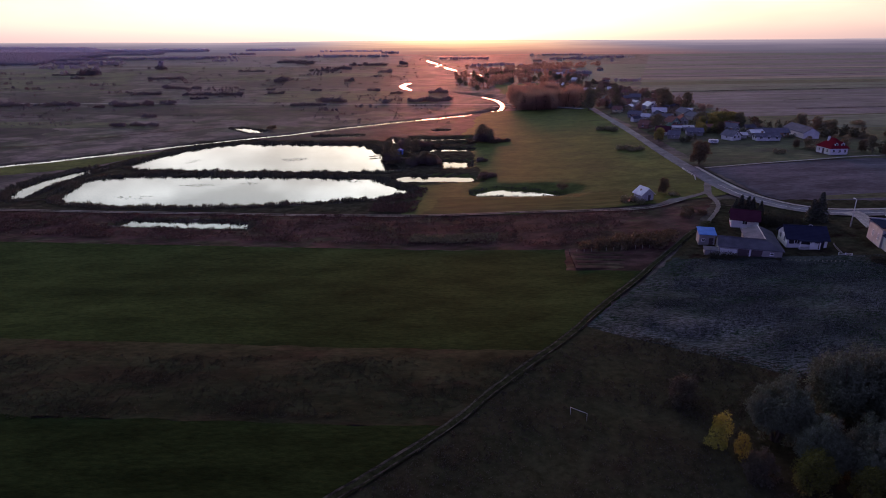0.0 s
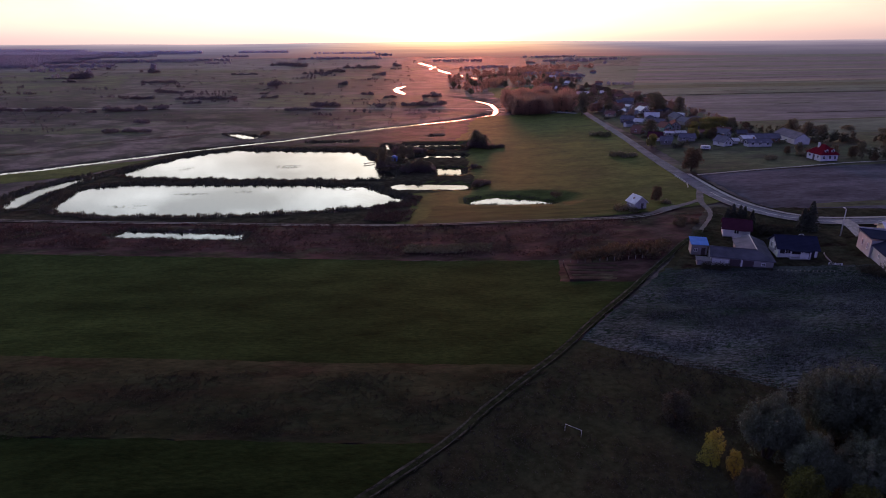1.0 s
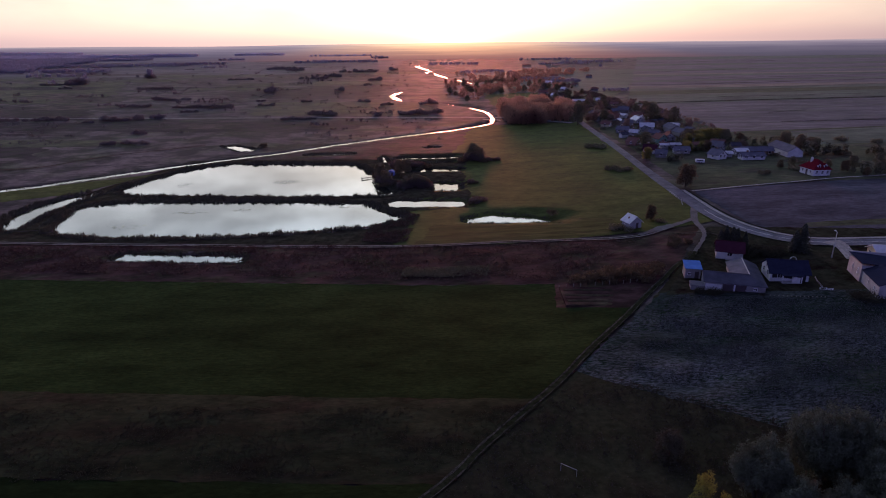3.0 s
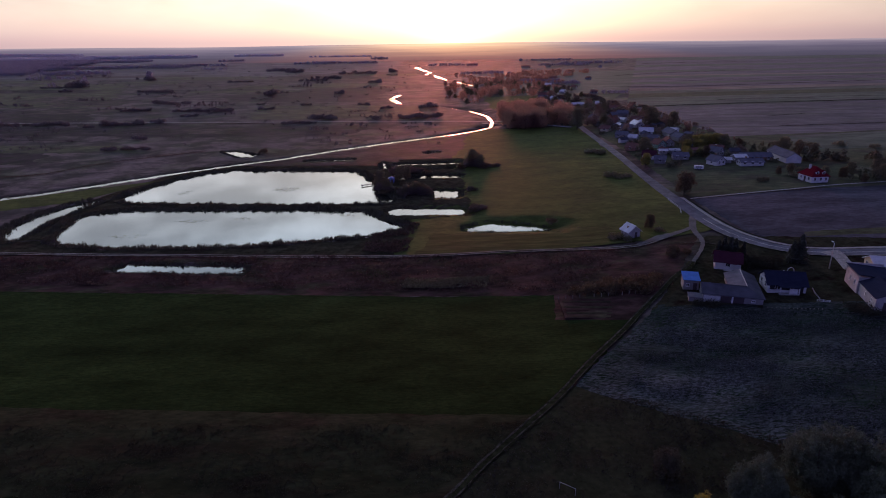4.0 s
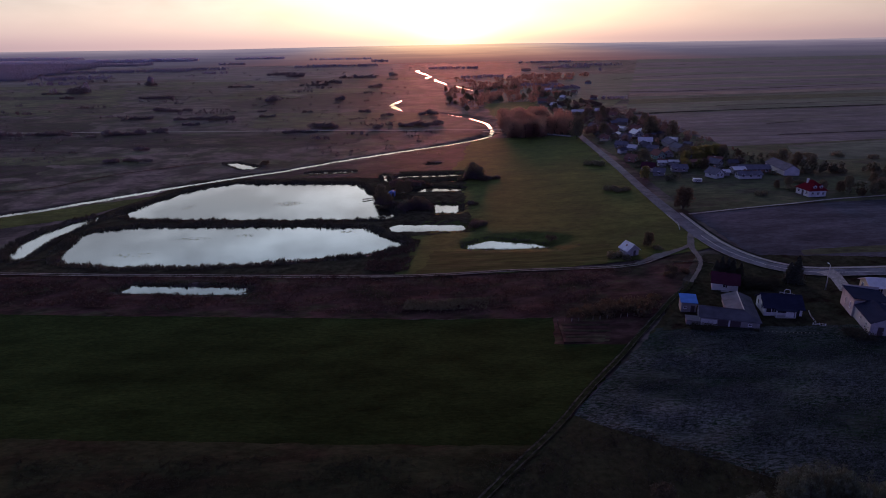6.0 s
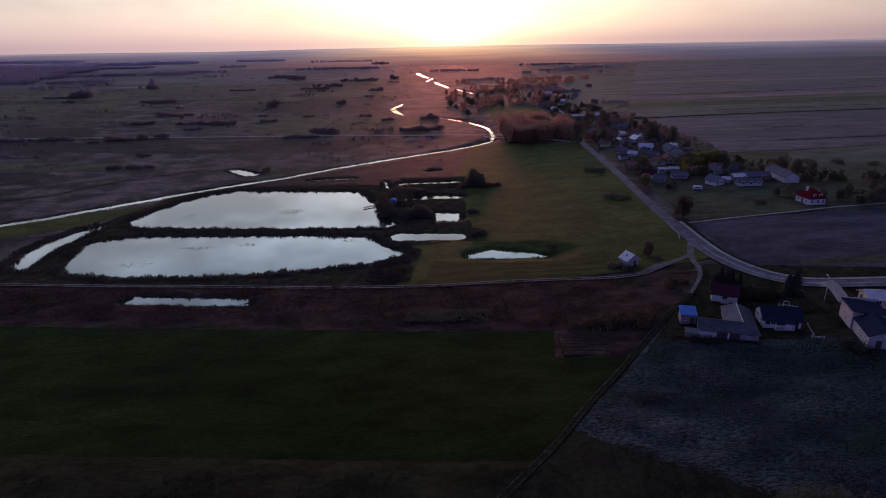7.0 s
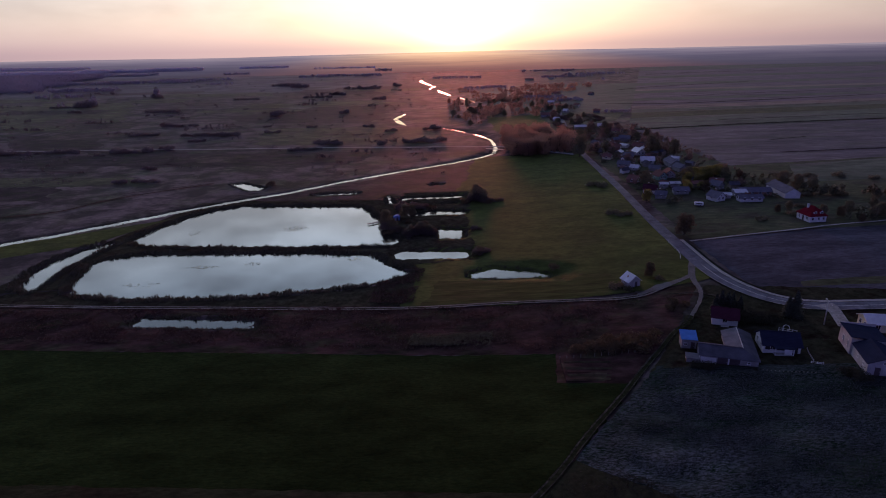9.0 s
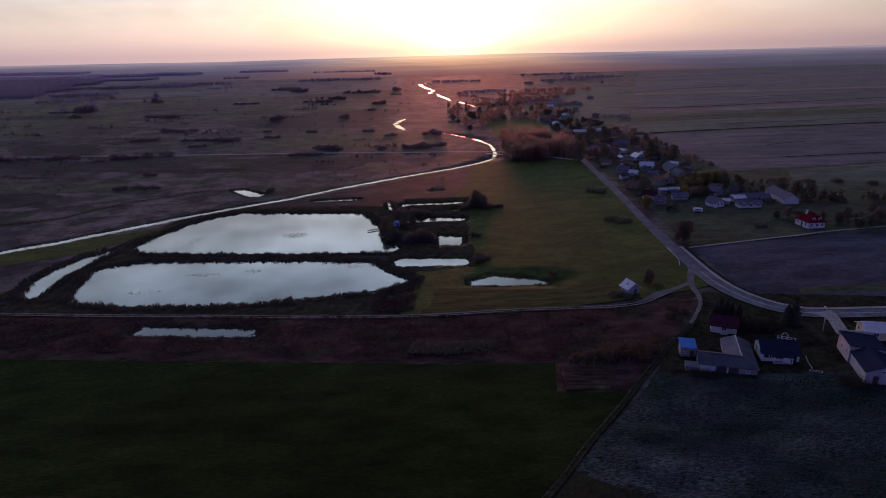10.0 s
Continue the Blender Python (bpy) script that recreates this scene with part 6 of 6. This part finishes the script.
def woods(name, strips, label, seed, mat_=None):
    """Far woods: uneven strips of crowns, drawn as many leaf sprays. strips: x, y, length, depth, height."""
    r = np.random.RandomState(seed)
    C, S = [], []
    for x, y, l, d, h in strips:
        crowns = int(l * d / (16 if h < 6.5 else 60)) + 3
        for _ in range(crowns):
            cx, cy = x + r.uniform(-l / 2, l / 2), y + r.uniform(-d / 2, d / 2)
            ch, cr = h * r.uniform(0.65, 1.05), h * r.uniform(0.22, 0.34)
            n = 40 if y < 1500 else 22
            q = r.normal(size=(n, 3))
            q /= np.linalg.norm(q, axis=1)[:, None]
            q *= (r.rand(n) ** 0.4)[:, None] * np.array([cr, cr, ch * 0.45])
            base = float(land(np.array([cx]), np.array([cy]))[0])
            C.append(q + np.array([cx, cy, base + ch * 0.52]))
            S.append(np.full(n, cr * (0.52 if y < 1500 else 0.72)) * r.uniform(0.6, 1.3, n))
    ob = cards(name, np.concatenate(C), np.concatenate(S), r, mat_ or M_FARLEAF_HAZE, None, 0.7)
    return tagged(ob, label, "woods", kind="stuff")


HEDGES = []
while len(HEDGES) < 270:
    y = rnd.uniform(256, 520)
    x = 106 + (y - 250) * 0.05 + rnd.uniform(0, 62)
    if any(math.hypot(x - px, y - py) < 6 for px, py in taken):
        continue
    HEDGES.append((x, y, rnd.uniform(2, 6), rnd.uniform(1.5, 3), rnd.uniform(1.6, 4)))
HEDGES += [(176, 264, 16, 5, 6), (196, 262, 22, 6, 5), (218, 260, 30, 6, 5), (244, 258, 34, 6, 5), (205, 231, 40, 5, 4.5), (184, 229, 16, 5, 5), (236, 238, 34, 6, 5), (172, 222, 12, 4, 4), (270, 250, 40, 6, 5), (150, 312, 26, 4, 4), (178, 300, 30, 4, 3)]
woods("garden_hedges", [q for q in HEDGES if q[1] < 325], "dark garden hedges and bushes between the houses", 25, M_HEDGE)
# the further bushes, with the haze tint in their leaves
woods("garden_hedges", [q for q in HEDGES if q[1] >= 325], "garden bushes between the far houses, leaves reddened for haze", 26, M_VILLEAF_HAZE)
woods("undergrowth", UNDER, "dark leafy undergrowth of the riverside wood", 24, M_RIVERLEAF_HAZE)
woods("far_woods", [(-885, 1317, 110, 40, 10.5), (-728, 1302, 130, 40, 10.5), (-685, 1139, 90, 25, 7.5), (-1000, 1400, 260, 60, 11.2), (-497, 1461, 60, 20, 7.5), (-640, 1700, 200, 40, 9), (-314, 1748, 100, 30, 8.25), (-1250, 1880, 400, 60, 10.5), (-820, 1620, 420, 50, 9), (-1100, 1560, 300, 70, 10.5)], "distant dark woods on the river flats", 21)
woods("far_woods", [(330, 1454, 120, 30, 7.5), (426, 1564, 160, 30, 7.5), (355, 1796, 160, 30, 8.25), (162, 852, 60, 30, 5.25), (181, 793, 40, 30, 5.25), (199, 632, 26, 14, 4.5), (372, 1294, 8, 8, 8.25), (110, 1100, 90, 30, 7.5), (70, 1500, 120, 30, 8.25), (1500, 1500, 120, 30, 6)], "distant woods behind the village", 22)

woods("far_forest", [(-1010, 1545, 190, 110, 11), (-1180, 1700, 330, 150, 12), (-1290, 1900, 520, 170, 12), (-1420, 2120, 620, 190, 12), (-1110, 2130, 320, 120, 11), (-640, 2060, 90, 30, 10), (-292, 1790, 100, 30, 9), (-185, 1760, 110, 30, 9), (-150, 2090, 60, 30, 12)], "broad far forest on the river flats, haze blue in its leaves", 31)
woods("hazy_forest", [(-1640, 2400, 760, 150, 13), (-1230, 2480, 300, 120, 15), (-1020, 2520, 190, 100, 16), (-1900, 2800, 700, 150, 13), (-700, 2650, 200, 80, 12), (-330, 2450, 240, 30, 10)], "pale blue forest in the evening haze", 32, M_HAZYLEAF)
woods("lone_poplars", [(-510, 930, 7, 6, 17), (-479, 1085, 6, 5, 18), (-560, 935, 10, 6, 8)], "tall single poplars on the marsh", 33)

# low scrub and tussocks over the marsh
rs = np.random.RandomState(77)
scrub = []
while len(scrub) < 420:
    y = 360 + 1240 * rs.rand() ** 1.6
    x = rs.uniform(-0.75 * y, 0.02 * y)
    if math.sin(x * 0.021 + 1.7) * math.sin(y * 0.017 + 0.6) + 0.6 * math.sin(x * 0.06 + y * 0.045) < rs.uniform(-0.6, 1.2) or float(dist_line(np.array([x]), np.array([y]), RIVER)[0]) < 6:
        continue
    scrub.append((x, y, rs.uniform(2, 10), rs.uniform(1, 4), rs.uniform(0.6, 1.4) * (1 + y / 900)))
for k in range(34):
    y = 400 + 1150 * rs.rand() ** 1.3
    x = rs.uniform(-0.74 * y, 0.0)
    for j in range(rs.randint(2, 6)):
        scrub.append((x + j * rs.uniform(4, 14), y + rs.uniform(-2, 2), rs.uniform(6, 16), rs.uniform(2, 4), rs.uniform(1.6, 4.2) * (0.7 + y / 1400)))
scrub = [q for q in scrub if float(dist_line(np.array([q[0]]), np.array([q[1]]), RIVER)[0]) > 6 + q[2] / 2]
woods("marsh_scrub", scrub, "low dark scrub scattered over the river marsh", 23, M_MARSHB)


def tufts(name, quad, n, tall, wide, material, seed, label, fray=0.0):
    """Grass and weed tufts over a four-cornered patch."""
    r = np.random.RandomState(seed)
    a, b, c, d = [np.array(p, float) for p in quad]
    u, v_ = r.rand(n, 1), r.rand(n, 1)
    P = a * (1 - u) * (1 - v_) + b * u * (1 - v_) + c * u * v_ + d * (1 - u) * v_ + r.normal(0, 1, (n, 2)) * fray
    keep = np.sin(P[:, 0] * 0.23 + 2 * np.sin(P[:, 1] * 0.19)) * np.sin(P[:, 1] * 0.31 + seed) > r.uniform(-1, 0.6, n)
    keep &= carve(P[:, 0], P[:, 1]) > WATER_Z + 0.3
    P = np.repeat(P[keep], 5, 0)
    m = len(P)
    P = P + r.normal(0, wide, (m, 2))
    h = tall * r.uniform(0.4, 1.2, m)
    C = np.stack([P[:, 0], P[:, 1], land(P[:, 0], P[:, 1]) + 0.2 + h * 0.5], 1)
    ob = cards(name, C, h * 0.75, r, material, None, 0.7, 1.5)
    return tagged(ob, label, "weeds", kind="stuff")


tufts("dry_weeds", [(-170, 155), (34, 133), (62, 159), (-160, 172)], 9000, 0.45, 0.3, M_WEED, 61, "reddish brown dry weeds beside the dirt track")
tufts("pale_tussocks", [(-7, 139.5), (14.5, 137.5), (16, 144.5), (-6, 145.5)], 1500, 0.5, 0.35, M_TUSSOCK, 66, "pale tussocks among the dry weeds")
tufts("bank_sedge", [(-20, 168), (-7, 166), (-3, 196), (-16, 200)], 1400, 0.5, 0.4, M_WEED, 65, "brown sedge between pond bank and pasture")
tufts("stubble_weeds", [(-60, 66), (0, 65), (16, 80), (-70, 84)], 5000, 0.22, 0.2, M_STUBT, 62, "short dry weeds on the stubble strip")
tufts("soil_clods", [(34, 88), (78, 58), (112, 106), (56, 120)], 20000, 0.2, 0.55, M_CLOD, 64, "pale dry clods on the harrowed field")
tufts("field_sprouts", [(36, 99), (47, 108), (57, 119), (51, 119.5)], 500, 0.18, 0.4, M_SPROUT, 67, "green sprouts at the edge of the harrowed field", 2.0)
tufts("field_sprouts", [(62, 80), (90, 62), (98, 84), (74, 88)], 1300, 0.2, 0.5, M_SPROUT, 68, "patchy green sprouts on the harrowed field", 4.0)
tufts("field_sprouts", [(47, 82), (58, 70), (64, 72), (54, 84)], 420, 0.18, 0.5, M_SPROUT, 69, "thin green sprouts between pale clods", 3.0)
tufts("rough_grass", [(-20, 40), (70, 38), (56, 70), (27, 90)], 7000, 0.28, 0.25, M_ROUGHG, 63, "rough dark grass tufts")

# the willows and yellow bushes in the foreground
w1 = willow("willow", 10.5, 4.3, 31, 9, 52, "large rounded grey-green willow with feathery heads")
w2 = willow("willow", 11.5, 4.6, 32, 10, 52, "large grey-green willow with an uneven feathery crown")
plant(w1, [(40.6, 58.0, 0.84, 0), (42.4, 52.2, 0.68, 140), (53.5, 52.5, 0.95, 80)], group="foreground willows")
plant(w2, [(50.4, 60.2, 0.96, 60), (55.0, 58.0, 0.95, 200), (46.5, 50.5, 0.66, 300), (51.0, 47.0, 0.75, 20)], group="foreground willows")
y1 = tree("yellow_bush", 5.2, 1.9, 33, 3000, 0.13, M_YELLOW, "bright yellow autumn bush", "bush", trunk=0.1, lobes=18, low=0.06, clump=0.32, plume=1.7)
plant(y1, [(33.5, 57.2, 0.9, 0), (35.3, 55.4, 0.62, 90)], group="yellow bushes")
y2 = tree("hazel_bush", 5.6, 2.8, 34, 8000, 0.14, M_HAZEL, "yellow-green autumn hazel bush", "bush", trunk=0.12, lobes=46, low=0.06, clump=0.26, plume=1.5)
plant(y2, [(39.9, 49.6, 0.9, 0), (44.2, 47.2, 0.82, 120), (47.5, 45.6, 0.8, 40)], group="hazel bushes")
b1 = tree("grey_bush", 4.4, 2.7, 35, 5200, 0.14, M_GREYB, "grey-brown leafy bush on rough grass", "bush", trunk=0.1, lobes=44, low=0.04, clump=0.24, plume=1.6)
plant(b1, [(32.8, 66.5, 0.92, 0), (35.4, 51.8, 0.8, 60)], group="rough bushes")
for ob in (t_green, t_brown, t_river, t_tall, t_autumn, t_russet, s_dark, s_rust, s_thick, s_marsh, s_farm, sp, w1, w2, y1, y2, b1):
    drop(ob)


# ---- reeds along the water ----
def reeds(name, line, closed, band, tall, density, seed, label="brown dry reeds fringing the water"):
    """Upright blades in tufts along a line, on a strip of the given width outside it."""
    r = np.random.RandomState(seed)
    pts = [np.array(p[:2], float) for p in line]
    if closed:
        cx = sum(pts) / len(pts)
        pts = pts + [pts[0]]
    spots = []
    for a, b in zip(pts, pts[1:]):
        d = b - a
        L_ = np.hypot(*d)
        nrm = np.array([d[1], -d[0]]) / L_
        if closed and np.dot((a + b) / 2 - cx, nrm) < 0:
            nrm = -nrm
        n = int(L_ * density)
        out = r.uniform(-0.3, 1, n) * band if closed else r.choice((-1, 1), n) * (band * 0.6 + r.rand(n) * band)
        spots.append(a + d * r.rand(n)[:, None] + nrm * out[:, None])
    P = np.concatenate(spots)
    Z = carve(P[:, 0], P[:, 1])
    keep = Z > WATER_Z - 0.35
    P, Z = np.repeat(P[keep], 3, 0), np.repeat(Z[keep], 3)
    n = len(P)
    patch = 0.75 + 0.35 * np.sin(P[:, 0] * 0.31 + seed) * np.sin(P[:, 1] * 0.27) + 0.25 * np.sin(P[:, 0] * 1.3)
    h = tall * r.uniform(0.5, 1.25, n) * patch
    ang, w_ = r.uniform(0, math.pi, n), r.uniform(0.05, 0.15, n)
    D = np.stack([np.cos(ang) * w_, np.sin(ang) * w_], 1)
    O, lean_ = P + r.normal(0, 0.25, (n, 2)), r.normal(0, 0.18, (n, 2)) * h[:, None]
    col = lambda xy, z: np.concatenate([xy, z[:, None]], 1)
    V = np.stack([col(O - D, Z - 0.1), col(O + D, Z - 0.1), col(O + lean_ + D * 0.3, Z + h), col(O + lean_ - D * 0.5, Z + h * 0.9)], 1).reshape(-1, 3).tolist()
    F = np.arange(4 * n).reshape(n, 4).tolist()
    me = bpy.data.meshes.new(name)
    me.from_pydata(V, [], F)
    finish(me, M_REED)
    return tagged(new(name, me), label, "reeds", kind="stuff")


for k, (nm, pts) in enumerate(PONDS.items()):
    big = nm in ("far_pond", "near_pond", "side_channel")
    reeds("reed_belt", pts, True, 3.6 if big else 1.4, 1.1 if big else 0.5 if nm == "row_pool" else 0.8, 16 if big else 4 if nm == "row_pool" else 9, 50 + k)
reeds("river_reeds", RIVER[1:16], False, 2.6, 0.45, 4.5, 90, "short sedge along the river banks")


# ---- water lilies ----
def lilies(x, y, rx, ry, n, seed):
    r = np.random.RandomState(seed)
    a, q = r.uniform(0, 2 * math.pi, n), np.sqrt(r.rand(n)) * r.uniform(0.6, 1.1, n)
    verts, faces = [], []
    for cx, cy, s in zip(x + np.cos(a) * q * rx, y + np.sin(a) * q * ry, r.uniform(0.12, 0.4, n)):
        k = len(verts)
        verts += [(cx + s * math.cos(i * 1.0472), cy + s * math.sin(i * 1.0472), WATER_Z + 0.03 + 0.02 * (i == 0)) for i in range(6)]
        faces.append(tuple(range(k, k + 6)))
    me = bpy.data.meshes.new("water_lilies")
    me.from_pydata(verts, [], faces)
    finish(me, M_LILY)
    return tagged(new("water_lilies", me), "floating patch of water lily leaves", "water lilies", kind="stuff")


for k, (x, y, rx, ry, n) in enumerate(((-61, 252.6, 7, 4.5, 170), (-85, 206, 6, 2, 60), (-67, 208, 4, 2, 40), (-104, 250, 3, 6, 50), (-30, 210, 4, 2, 30), (-100, 190, 7, 3, 40))):
    lilies(x, y, rx, ry, n, 300 + k)
